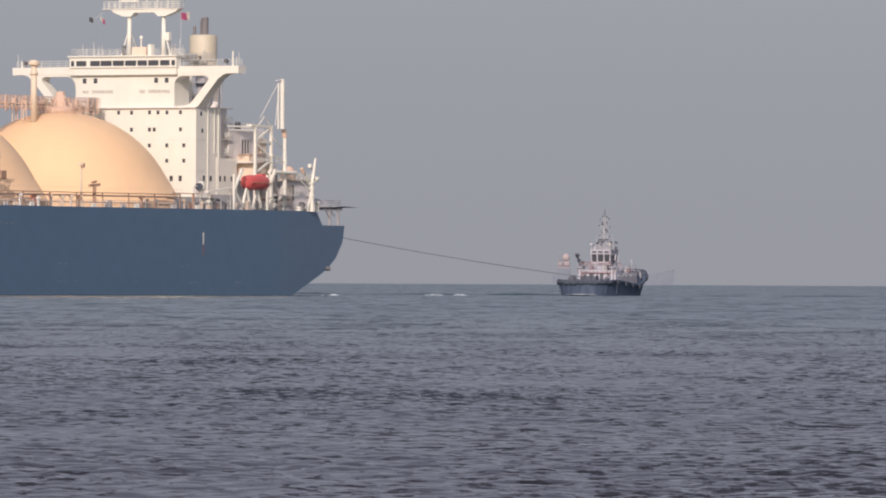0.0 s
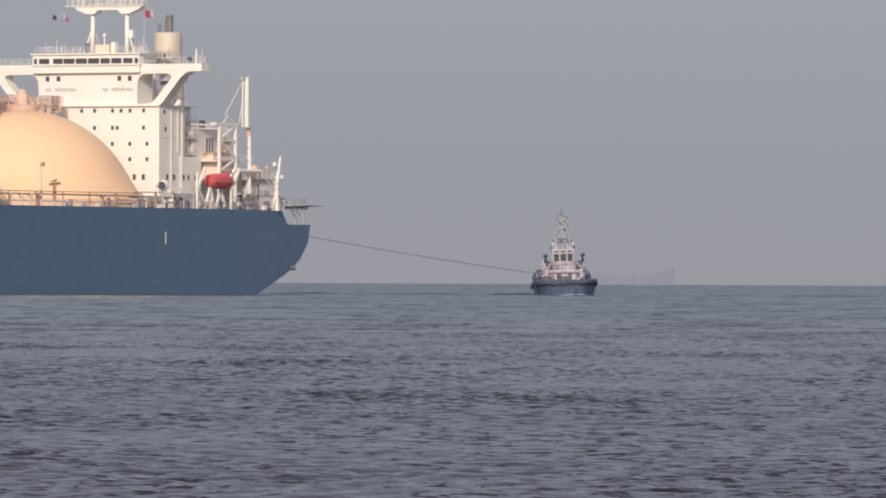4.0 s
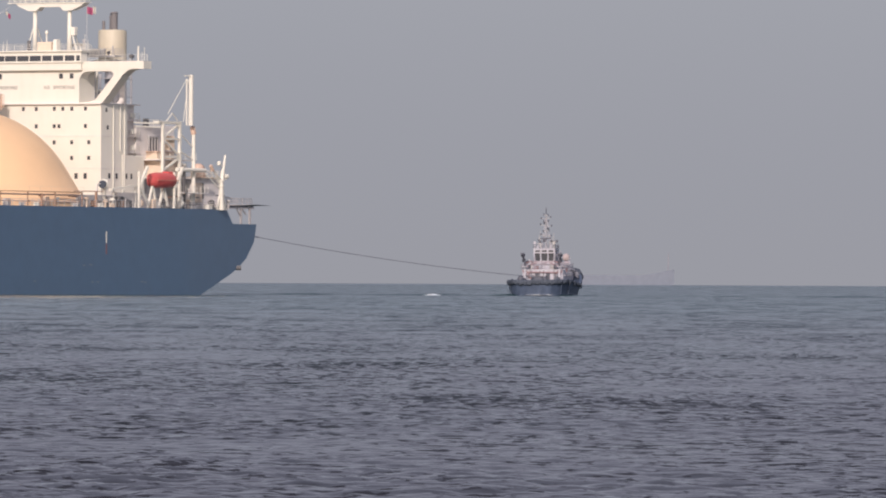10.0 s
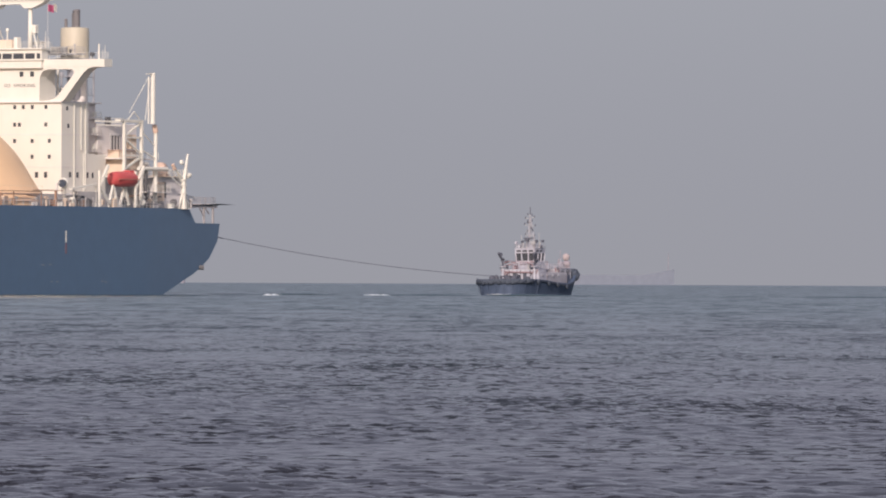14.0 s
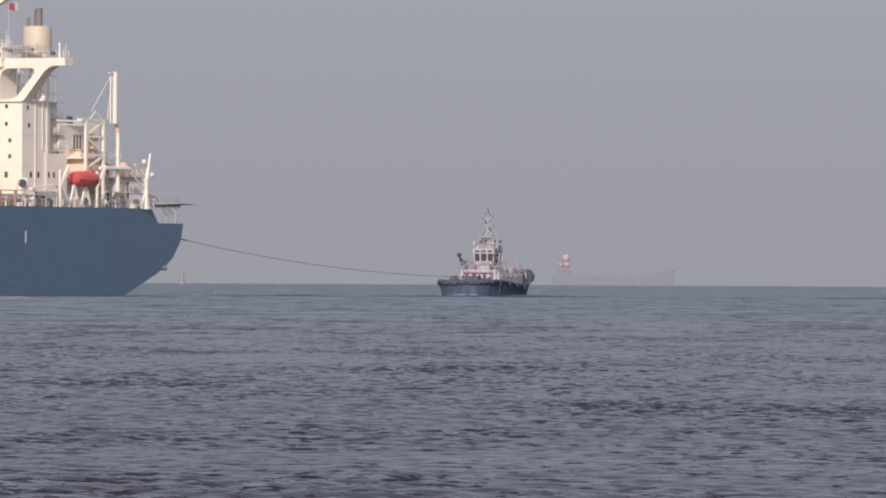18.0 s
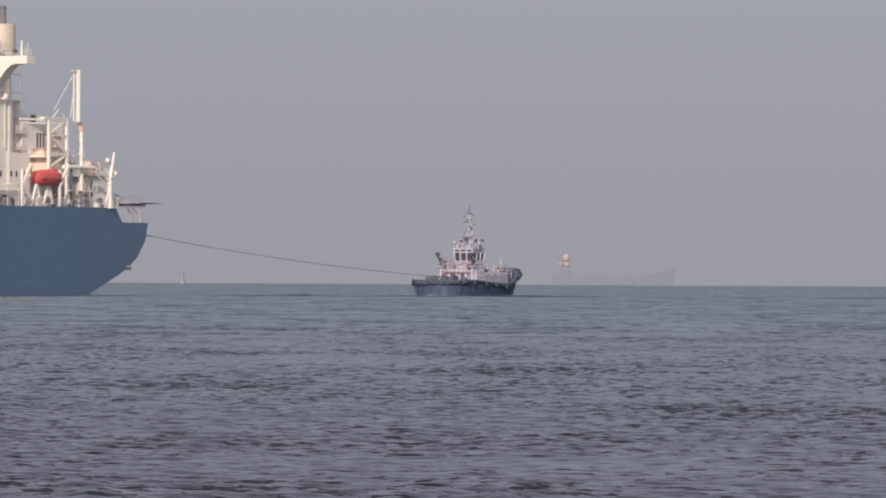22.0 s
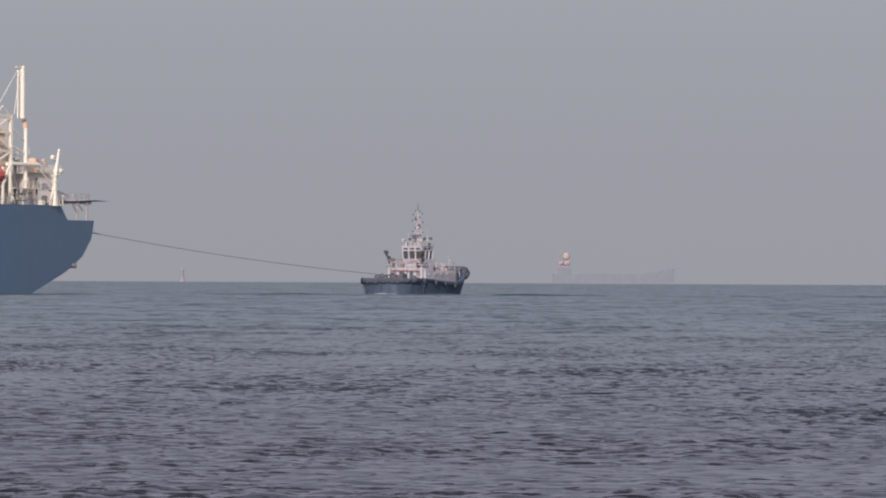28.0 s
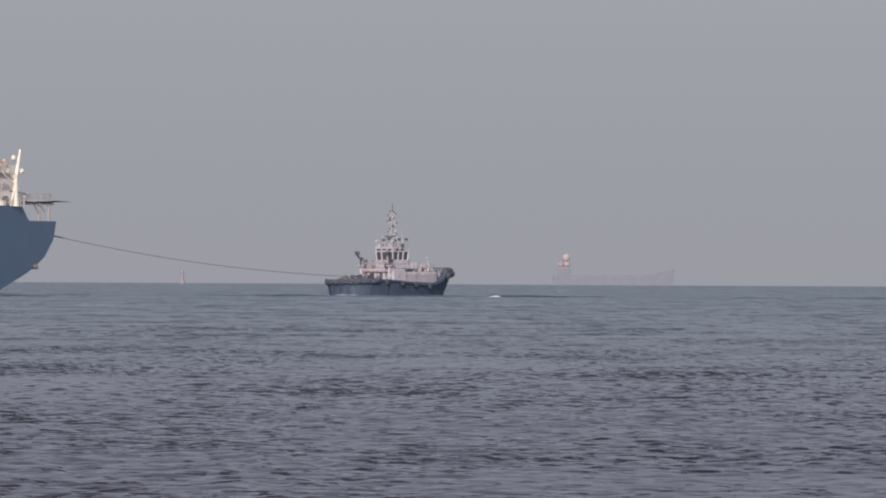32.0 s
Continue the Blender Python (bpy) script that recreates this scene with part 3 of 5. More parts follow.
# port side of the block: pipes, doors, small windows, balconies
for u, r in ((42.4, .09), (39.0, .1)):
    part("downpipe", rod(B(), (u, 14.45, 17.4), (u, 14.45, 31.6), r), WHITE, house)
for u, w in ((44.4, 30.7), (44.0, 27.8)):
    part("window", box(B(), u - .28, u + .28, 14.2, 14.33, w - .35, w + .35), GLASS, house)
for w in (31.75, 29.2, 26.5, 23.8):
    bal = part("balcony", box(B(), 32.6, 38.0, -13.4, 13.4, w - .09, w + .09), GREY, house, "steel balcony deck")
    if w < 31:
        part("railing", railing(B(), [(38, 13.3, w), (32.7, 13.3, w), (32.7, 6, w)], 1.1, 1.3, .04), WHITE, bal)
        part("life_ring_box", box(B(), 34.2, 34.9, 13.0, 13.3, w + .3, w + 1.1, .05), WHITE, bal)
        part("door", box(B(), 36.0, 36.9, 12.45, 12.57, w + .1, w + 2.0), GREYMID, bal)
part("aft_house", box(B(), 33.2, 38.05, -12.5, 12.5, 14.35, 31.7), GREY, house, "grey aft wall of the deckhouse")

part("side_annex", box(B(), 32.8, 39.3, 10.0, 14.38, 14.35, 23.2, .08), WHITE, house, "white stepped annex of the deckhouse")
part("downpipe", rod(rod(rod(B(), (40.4, 14.5, 24.0), (40.4, 14.5, 31.6), .09), (40.4, 14.5, 24.0), (39.6, 14.5, 23.4), .09), (39.6, 14.5, 17.0), (39.6, 14.5, 23.4), .09), WHITE, house)
for u in (43.5, 41.3, 38.3, 36.8, 34.6):
    part("window", box(B(), u - .25, u + .25, 14.3, 14.41, 19.3, 20.2), GLASS, house)
# monkey island: rails, mast with two legs, boxes and aerials
roof = part("monkey_island_rail", railing(B(), [(FR + .8, -10.8, 40.6), (FR + .8, 10.8, 40.6), (FR - .9, 10.8, 40.6), (FR - .9, 7.7, 40.6), (39.8, 7.7, 40.6), (39.8, -7.7, 40.6), (FR - .9, -7.7, 40.6), (FR - .9, -10.8, 40.6), (FR + .8, -10.8, 40.6)], 1.1, 1.6, .026), WHITE, ship)
for v, z in ((-10, 42.6), (-9.2, 42.1), (-7.8, 43.0), (-6.8, 42.2), (-6.1, 42.5), (10.1, 42.4), (9.5, 43.4), (7.9, 42.6)):
    part("aerial", rod(B(), (FR - 1.5, v, 40.6), (FR - 1.5, v, z), .06, .03, 5), WHITE, roof)
part("equipment_locker", box(B(), 40.5, 42.5, -1.4, 1.4, 40.6, 42.2, .08), CREAM, roof)
part("equipment_locker", box(B(), 41, 42.2, 1.6, 2.3, 40.6, 42.6, .08), WHITE, roof)
part("radome", lathe(B(), [(.08, 43.4), (.22, 43.5), (.3, 43.8), (.2, 44.05), (.05, 44.15)], (42, .2, 0), 12), WHITE, roof, smooth=True)
part("pedestal", rod(B(), (42, .2, 42.2), (42, .2, 43.4), .12), WHITE, roof)
part("compass_stand", rod(B(), (44, -2.0, 40.6), (44, -2.0, 42.4), .35, .3, 10), GREYDK, roof)
mast = part("radar_mast", plate(B(), [(-6.9, 48.75), (-6.2, 48.2), (-4.2, 47.45), (-2.7, 47.45), (-2.0, 48.1), (2.0, 48.1), (2.7, 47.45), (4.2, 47.45), (6.2, 48.2), (6.9, 48.75)], 39.2, 40.8),
            WHITE, ship, "white two-legged radar mast with a crosstree")
for s in (1, -1):
    part("leg", rod(B(), (40, s * 3.45, 40.6), (40, s * 3.45, 47.5), .42, .34, 14), WHITE, mast, smooth=True)
    part("stay", rod(rod(B(), (40, s * 3.45, 45.6), (40.2, s * 5.0, 40.6), .12), (40, s * 3.45, 45.6), (36.5, s * 3.6, 40.6), .12), WHITE, mast)
    part("ladder", railing(B(), [(39.4, s * 3.1, 40.7), (39.4, s * 3.1, 44)], .4, .5, .03), WHITE, mast)
part("railing", railing(B(), [(40.7, -8.2, 48.8), (40.7, 7.0, 48.8), (39.3, 7.0, 48.8), (39.3, -8.2, 48.8)], 1.2, 1.2, .05), WHITE, mast)
part("platform", box(B(), 39.0, 41.0, -8.4, 7.2, 48.72, 48.86), WHITE, mast)
for v, z in ((-5.5, 51.5), (0.0, 52.2), (2.2, 50.8), (4.3, 51.8), (-2.4, 50.6)):
    part("aerial", rod(B(), (40, v, 48.8), (40, v, z), .1, .06, 6), WHITE, mast)
part("equipment_box", box(B(), 39.5, 40.4, 3.95, 4.75, 43.3, 44.7, .06), WHITE, mast)
part("radar_scanner", bar(B(), (40, -5.2, 50.1), (40, -1.6, 50.1), .3, .35), WHITE, mast)
part("radar_scanner", bar(B(), (40, 1.0, 50.7), (40, 3.6, 50.7), .25, .3), WHITE, mast)
for v0, v1, z0, z1, mt, nm in ((6.9, 8.1, 46.9, 48.1, FLAGRED, "red part of a flag"), (8.1, 8.7, 47.0, 48.2, WHITE, "white part of a flag"),
                               (-11.6, -10.8, 46.7, 47.5, GREYDK, "dark signal flag"), (-9.4, -8.9, 46.9, 47.6, WHITE, "white signal flag"), (-8.9, -8.4, 46.4, 47.2, FLAGRED, "red signal flag")):
    fb = B()
    cols = [[fb.verts.new((40 + .12 * math.sin(5 * i), v0 + (v1 - v0) * i / 5, z - .05 * i)) for z in (z0, z1)] for i in range(6)]
    for a, c in zip(cols, cols[1:]):
        fb.faces.new((a[0], c[0], c[1], a[1]))
    r = bmesh.ops.solidify(fb, geom=fb.faces[:], thickness=.03)
    part("flag", fb, mt, mast, nm)
part("halyard", rod(rod(B(), (40, -7.9, 48.7), (40, -11.2, 46.8), .025), (40, 6.9, 48.7), (40, 6.9, 41), .025), GREY, mast)

# funnel and engine casing
fun = part("funnel", lathe(B(), [(2.42, 39.6), (2.42, 44.5), (2.32, 44.8), (1.9, 44.9)], (20, -.55, 0), 40), BEIGE, ship, "beige round funnel", True)
fun.modifiers.new("edge", "EDGE_SPLIT").split_angle = radians(40)
for v, z, r in ((-.95, 47.2, .2), (-.25, 47.8, .62), (-2.35, 46.3, .26)):
    part("exhaust_pipe", rod(rod(B(), (20, v, 44.6), (20, v, z), r, r, 12), (20, v, z - .2), (20.0, v - .05, z + .1), r * 1.15, r * .9, 12), SOOT, fun)
fun.location = (0, -.42, 0)
casing_top = part("funnel_casing", rod(B(), (20, -.9, 28), (20, -.9, 39.7), 1.35, 1.35, 20), CASING, ship, "grey funnel trunk with ladder and stays", True)
for du, dv in ((-2.4, -2.2), (2.4, -2.2), (-2.4, 2.0), (2.4, 2.0)):
    part("casing_post", bar(B(), (20 + du, -.7 + dv, 28), (20 + du, -.7 + dv, 39.6), .22, .22), CASING, casing_top)
for w in (30.5, 33.5, 36.5):
    part("casing_deck", box(B(), 17.5, 22.5, -3.0, 1.4, w, w + .12), CASING, casing_top)
    part("railing", railing(B(), [(22.4, -2.9, w), (22.4, 1.3, w), (17.6, 1.3, w)], 1.0, 1.2, .04), CASING, casing_top)
part("casing_cap", box(B(), 17.4, 22.6, -3.1, 1.6, 39.4, 39.7, .05), GREYMID, casing_top)
fp = part("funnel_platform", box(B(), 22.6, 25.5, -6.5, 3.0, 40.2, 40.4), GREYMID, ship)
part("railing", railing(B(), [(25.4, -6.4, 40.4), (25.4, 2.9, 40.4), (22.7, 2.9, 40.4)], 1.1, .9, .05), GREYMID, fp)
for v, z, r, mt in ((-6.2, 41.5, .4, GREYDK), (-5.4, 42.6, .16, GREYDK), (-4.6, 41.4, .3, GREYMID), (-3.9, 43.2, .18, GREYMID), (-3.2, 41.2, .35, GREYDK), (.4, 41.6, .2, GREYMID), (1.2, 41.1, .3, GREYDK), (2.0, 42.0, .16, GREYMID)):
    part("vent_pipe", rod(rod(B(), (24.5, v, 40.4), (24.5, v, z), r * .7, r * .7, 8), (24.5, v, z - .3), (24.5, v, z), r, r, 8), mt, fp)
part("fan_housing", box(B(), 24.0, 25.3, -6.4, -4.2, 42.0, 42.4, .05), GREYDK, fp)
part("platform_locker", box(B(), 23.2, 25.0, -2.6, -.6, 40.4, 41.5, .06), WHITE, fp)
part("engine_casing", box(B(), 16.0, 33.2, -11.0, 9.0, 14.35, 28.6, .1), GREY, ship, "grey engine casing")
casing = part("casing_wing", box(B(), 25.0, 33.2, 9.0, 12.4, 14.35, 28.3, .1), GREY, ship)
louvre = part("louvre", box(B(), 26.4, 29.4, 12.35, 12.45, 23.9, 26.6), GREYDK, casing, "dark ventilation opening with upright bars")
for k in range(4):
    part("slat", box(B(), 26.5 + .9 * k, 26.7 + .9 * k, 12.42, 12.6, 23.9, 26.6), GREYMID, louvre)
part("lintel", box(B(), 26.3, 29.5, 12.42, 12.62, 26.4, 26.65), GREYMID, louvre)
for w, u0, u1 in ((22.6, 21.5, 33), (19.6, 20, 33)):
    part("deck_platform", box(B(), u0, u1, 9, 17.0, w - .1, w + .1), GREY, casing)
    part("railing", railing(B(), [(u1, 16.9, w), (u0, 16.9, w)], 1.1, 1.6, .04), WHITE, casing)
part("deck_store", box(B(), 24.5, 30.0, 12.4, 14.5, 22.7, 23.9, .08), CREAM, casing, "faded cream deck store")
part("store_roof", box(B(), 24.3, 30.2, 12.4, 14.7, 23.9, 24.1, .03), SALMON, casing)
part("deck_store", box(B(), 26.5, 31.5, 12.4, 16.7, 19.7, 22.48, .08), CREAM, casing)
part("roof_vent", rod(B(), (28, 11, 28.3), (28, 11, 29.6), .5, .5, 12), GREYDK, casing)
part("railing", railing(B(), [(33, 12.3, 28.3), (25, 12.3, 28.3), (25, 9, 28.3)], 1.1, 1.4, .04), WHITE, casing)
aft = part("aft_deckhouse", box(B(), 13.6, 22.5, 3.0, 17.0, 11.9, 19.7, .08), GREY, ship, "grey aft deckhouse")
part("door", box(B(), 19.3, 20.4, 16.95, 17.06, 16.2, 18.9), GREYDK, aft)
part("roof_deck", box(B(), 13.0, 23.2, 2.6, 17.6, 19.68, 19.85), CREAM, aft)
part("railing", railing(B(), [(23, 17.4, 19.85), (13.2, 17.4, 19.85), (13.2, 3, 19.85)], 1.1, 1.4, .04), WHITE, aft)
part("side_bay", box(B(), 20.5, 22.4, 17.0, 17.5, 15.5, 18.8, .05), CREAM, aft)
for u, v, z, r in ((19.5, 13, 22.3, .5), (17.5, 12, 21.8, .45), (21, 10, 23.3, .6), (16, 9, 22.6, .5)):
    part("mushroom_vent", lathe(B(), [(r * .6, 19.8), (r * .6, z - .6), (r * 1.3, z - .6), (r * 1.3, z - .2), (r * .5, z)], (u, v, 0), 14), WHITE, aft)
part("domed_ventilator", lathe(B(), [(1.3, 19.85), (1.3, 21.0), (1.15, 21.6), (.8, 22.0), (.4, 22.2)], (16.8, 14.3, 0), 24), SALMON, aft, "faded brown domed ventilator", True)

# truss tower, post and boom of the stores crane
TV = 17.0
tower = part("crane_tower", box(B(), 26.0, 33.0, TV - .9, TV + .2, 28.75, 29.05), WHITE, ship, "white steel truss tower")
for u in (31.5, 26.3):
    part("leg", bar(B(), (u, TV, 14.4), (u, TV, 28.9), .46, .46), WHITE, tower)
for (u0, z0), (u1, z1) in (((31.5, 26.2), (26.3, 28.7)), ((31.5, 26.0), (26.3, 23.3)), ((31.5, 20.8), (26.3, 23.0)), ((31.5, 26.1), (26.3, 26.1)), ((31.5, 23.1), (26.3, 23.1)), ((31.5, 28.7), (26.3, 28.7))):
    part("brace", bar(B(), (u0, TV, z0), (u1, TV, z1), .34, .3), WHITE, tower)
part("side_beam", bar(bar(B(), (32.4, TV, 28.6), (37.5, 15.2, 28.7), .3, .25), (32.4, TV, 28.0), (37.2, 15.2, 28.1), .2, .2), WHITE, tower)
part("crane_cab", box(B(), 27.5, 29.2, TV - 1.2, TV - .2, 24.2, 26.6, .08), CREAM, tower)
part("jib_arm", bar(bar(B(), (30.5, TV, 29.0), (28.6, TV, 30.4), .16, .16), (28.6, TV, 30.4), (27.0, TV, 29.2), .14, .14), WHITE, tower)
post = part("boom_post", rod(rod(B(), (23.7, TV + .3, 28.4), (23.7, TV + .3, 36.9), .42, .42, 12), (25.0, TV + .3, 28.4), (25.0, TV + .3, 36.2), .14, .14, 8), WHITE, ship, "tall white crane post")
part("post_head", bar(B(), (25.6, TV + .3, 36.7), (23.4, TV + .3, 36.8), .25, .2), WHITE, post)
part("stay", rod(rod(B(), (25.2, TV + .3, 36), (29.6, TV - .5, 30.2), .05), (24.5, TV + .3, 36), (26.0, TV + .3, 29), .06), WHITE, post)
part("boom_column", rod(B(), (22.3, TV, 14.4), (22.3, TV, 28.0), .34, .32, 14), WHITE, post, "slim white crane column")
part("slewing_head", rod(B(), (22.3, TV, 27.0), (22.6, TV - .1, 28.3), .46, .4, 12), SALMON, post, "rust-red slewing head")
part("brace", bar(bar(B(), (26.4, TV, 24.0), (22.3, TV, 22.6), .2, .2), (26.4, TV, 27.0), (22.3, TV, 24.6), .14, .14), WHITE, post)
post.location = (3.0, 1.8, 0)
tower.location = (1.4, .55, 0)
part("cross_beam", rod(B(), (19.6, TV + .6, 20.95), (28.4, TV + .6, 20.95), .33, seg=12), WHITE, post, "white horizontal stowage beam")
part("beam_post", bar(B(), (25.8, TV + .4, 14.4), (25.8, TV + .4, 20.7), .35, .35), GREYDK, post)
part("platform", box(B(), 20.0, 27, TV + .2, TV + 1.6, 17.0, 17.15), GREY, post)
part("railing", railing(B(), [(27, TV + 1.5, 17.1), (20, TV + 1.5, 17.1)], 1.1, 1.2, .04), WHITE, post)

# lifeboat in its davits
boat_mesh = B()
secs = [(-5.0, .15, .5), (-4.4, .8, .95), (-3.2, 1.2, 1.15), (-1.5, 1.35, 1.25), (.5, 1.38, 1.3), (2.4, 1.3, 1.28), (3.9, 1.0, 1.1), (4.7, .5, .8), (5.1, .12, .4)]
rings = []
for du, bw, hh in secs:
    rings.append([boat_mesh.verts.new((38.9 + du * .8, 21.2 + bw * math.copysign(abs(math.cos(a)) ** .75, math.cos(a)), 19.05 + hh * math.copysign(abs(math.sin(a)) ** .8, math.sin(a))))
                  for a in (2 * math.pi * i / 20 for i in range(20))])
for a, c in zip(rings, rings[1:]):
    for i in range(20):
        boat_mesh.faces.new((a[i], a[(i + 1) % 20], c[(i + 1) % 20], c[i]))
boat_mesh.faces.new(rings[0][::-1])
boat_mesh.faces.new(rings[-1])
boat = empty("lifeboat", "orange-red enclosed lifeboat hanging in white davits", "lifeboat")
part("boat_hull", boat_mesh, ORANGE, boat, "", True)
part("rubbing_strake", box(B(), 35.8, 42.2, 22.45, 22.62, 18.95, 19.1), PINKRED, boat)
part("canopy_hatch", box(B(), 36.2, 37.8, 20.5, 21.8, 20.0, 20.55, .15), ORANGE, boat)
part("boat_window", box(B(), 38.4, 38.9, 22.05, 22.2, 19.7, 20.0), GLASS, boat)
for u in (47.0, 36.2):
    dv = B()
    bar(dv, (u, 22, 14.4), (u, 22, 20.4), .35, .35)
    bar(dv, (u, 22, 17.8), (u - 1.9, 22.4, 21.2), .45, .4)
    if u > 40:
        bar(dv, (u, 22, 17.8), (u - 3.0, 22, 14.9), .35, .35)
    bar(dv, (u - 1.9, 22.4, 21.2), (u - 3.1, 21.3, 21.3), .3, .3)
    part("davit", dv, WHITE, ship, "white lifeboat davit")
for u0 in (42.0, 38.6):
    part("boat_cradle", bar(bar(B(), (u0, 21.4, 18.2), (u0 + 1.3, 21.4, 14.8), .35, .35), (u0, 21.4, 18.2), (u0 - 1.2, 21.4, 14.8), .35, .35), WHITE, ship)
# fittings crowding the deck edge beside the house: posts, pipes, lockers, reels
rnd = random.Random(21)
for k in range(46):
    u = 17.5 + 1.05 * k + rnd.uniform(-.4, .4)
    v = rnd.uniform(18.2, 21.6)
    mat = rnd.choice([GREYDK, GREYMID, GREYMID, RUST, GREY, WHITE, WHITE, CREAM])
    kind = rnd.randrange(5)
    if kind == 0:
        part("deck_locker", box(B(), u - .5, u + .5, v - .4, v + .4, 14.38, 14.4 + rnd.uniform(.7, 1.5), .06), mat, ship)
    elif kind == 1:
        part("deck_post", rod(B(), (u, v, 14.4), (u, v, 14.4 + rnd.uniform(1.3, 3.0)), .12, .1, 6), mat, ship)
    elif kind == 2:
        z = 14.4 + rnd.uniform(.7, 1.3)
        part("hose_reel", rod(B(), (u - .25, v, z), (u + .25, v, z), .55, .55, 12), mat, ship)
    elif kind == 3:
        z = 14.4 + rnd.uniform(.5, 2.2)
        part("deck_pipe", rod(B(), (u - 1.4, v, z), (u + 1.4, v, z + rnd.uniform(-.3, .3)), .1, .1, 6), mat, ship)
    else:
        z = 14.4 + rnd.uniform(.8, 1.6)
        part("deck_vent", lathe(B(), [(.2, 14.4), (.2, z), (.42, z), (.42, z + .3), (.15, z + .45)], (u, v, 0), 10), mat, ship)
part("pipe_run", rod(B(), (44.0, 20.6, 16.3), (63, 20.6, 16.3), .1), GREYMID, ship)
part("pipe_run", rod(B(), (48.0, 20.2, 15.6), (63, 20.2, 15.6), .18), GREYMID, ship)
part("hand_crane", bar(bar(B(), (56.0, 19.5, 14.4), (56.0, 19.5, 18.2), .3, .3), (56.0, 19.5, 18.1), (52.5, 19.8, 19.0), .2, .2), GREY, ship, "grey provisions davit")
# gangway ladder stowed along the rail
part("gangway", bar(B(), (53.5, 20.6, 17.3), (44.5, 20.6, 18.15), .6, .34), WHITE, ship, "white stowed gangway")
for u, z in ((52.6, 17.25), (46, 17.9)):
    part("gangway_support", bar(B(), (u, 20.6, 14.4), (u, 20.6, z), .2, .2), WHITE, ship)
cowl = part("cowl_ventilator", lathe(B(), [(.3, 14.4), (.3, 17.4), (.5, 17.5), (.78, 18.0), (.74, 18.5), (.45, 18.95), (.1, 19.1)], (54.2, 19.8, 0), 18), WHITE, ship, "white cowl ventilator with a dark mouth", True)
# black disc stands in for the unlit hollow of the cowl
part("cowl_mouth", rod(B(), (54.6, 19.9, 18.25), (55.1, 19.95, 18.15), .6, .66, 16), RUBBER, cowl)
# GREYMID gives this wall the shadow of the walkway in its colour
part("trunk_wall", box(B(), 44.5, 68, 19.3, 19.6, 14.38, 16.3), GREYMID, ship, "trunk wall in shade grey behind the deck rail")
post_t = part("rust_post", bar(B(), (59.4, 21.6, 14.4), (59.4, 21.6, 16.9), .3, .3), RUST, ship, "rust-brown deck post with crossbeam")
part("crossbeam", bar(B(), (66, 21.6, 16.95), (57.3, 21.6, 16.95), .14, .14), RUST, post_t)
gb = B()
plate(gb, [(19.6, 15.1), (20.6, 15.1), (20.7, 16.9), (19.5, 16.9)], 45.2, 51.5)
for v in gb.verts:
    if v.co.x > 50 and v.co.z < 16:
        v.co.z = 16.5
part("work_boat_hull", gb, GREYMID, ship, "grey workboat hull stowed under the gangway")

# aft mooring deck: crane mast, platform on posts, winches
am = part("mooring_mast", rod(rod(B(), (20.2, 21.3, 14.3), (20.2, 21.3, 16.0), .62, .46, 14), (20.2, 21.3, 16.0), (20.2, 21.3, 19.4), .46, .4, 14), WHITE, ship, "white mooring-deck derrick mast")
part("topmast", rod(B(), (20.1, 21.3, 19.3), (19.0, 21.3, 23.5), .36, .16, 10), WHITE, am)
part("arm", rod(rod(B(), (20.4, 21.3, 19.3), (23.2, 21.3, 21.2), .2, .16), (20.6, 21.3, 18.6), (22.6, 21.3, 20.7), .12, .12), WHITE, am)
part("arm", bar(bar(B(), (20.3, 21.3, 17.6), (24.6, 21.0, 20.3), .16, .16), (20.3, 21.3, 18.3), (24.0, 21.0, 20.9), .1, .1), WHITE, am)
part("arm_head", rod(B(), (23.0, 21.3, 20.9), (23.6, 21.3, 21.7), .34, .28, 10), SALMON, am, "rust-stained arm head")
part("lamp", lathe(B(), [(.12, 21.7), (.34, 21.85), (.36, 22.3), (.2, 22.5)], (20.9, 21.3, 0), 12), WHITE, am)
part("lamp_bracket", rod(B(), (20.9, 21.3, 21.8), (19.6, 21.3, 21.6), .07), WHITE, am)
part("crow_dish", lathe(B(), [(.2, 19.5), (.5, 19.8), (.55, 20.2), (.3, 20.35)], (18.7, 21.3, 0), 14), WHITE, am)
part("dish_bracket", rod(B(), (20.0, 21.3, 19.2), (18.7, 21.3, 19.6), .12), WHITE, am)
for z in (16.9, 18.2, 19.1):
    part("band", rod(B(), (20.2, 21.3, z), (20.2, 21.3, z + .18), .56, .56, 14), WHITE, am)
part("base", bar(bar(B(), (21.6, 21.3, 14.3), (20.5, 21.3, 17), .3, .3), (18.8, 21.3, 14.3), (19.9, 21.3, 17), .3, .3), WHITE, am)
part("ladder", railing(B(), [(20.7, 21.9, 14.5), (20.7, 21.9, 19.2)], .3, .4, .03), GREYMID, am)
am.location = (1.3, .65, 0)
hp = part("stern_platform", plate(B(), [(-19, 14.85), (19, 14.85), (20.3, 15.15), (-20.3, 15.15)], 7.6, 18.6), PLATGREY, ship, "dark grey stern platform on posts")
wedge = B()
v0 = [wedge.verts.new(p) for p in ((7.6, 8, 15.0), (7.6, 20.3, 15.34), (7.6, 8, 15.36), (2.6, 20.2, 15.2))]
for f in ((0, 1, 2), (0, 3, 1), (0, 2, 3), (1, 3, 2)):
    wedge.faces.new([v0[i] for i in f])
part("overhang", wedge, PLATGREY, hp)
for u in (9.2, 12.0):
    for v in (19.9, 7.0, -7.0, -19.9):
        part("post", bar(B(), (u, v, 11.9), (u, v, 15.1), .3, .3), PLATGREY, hp)
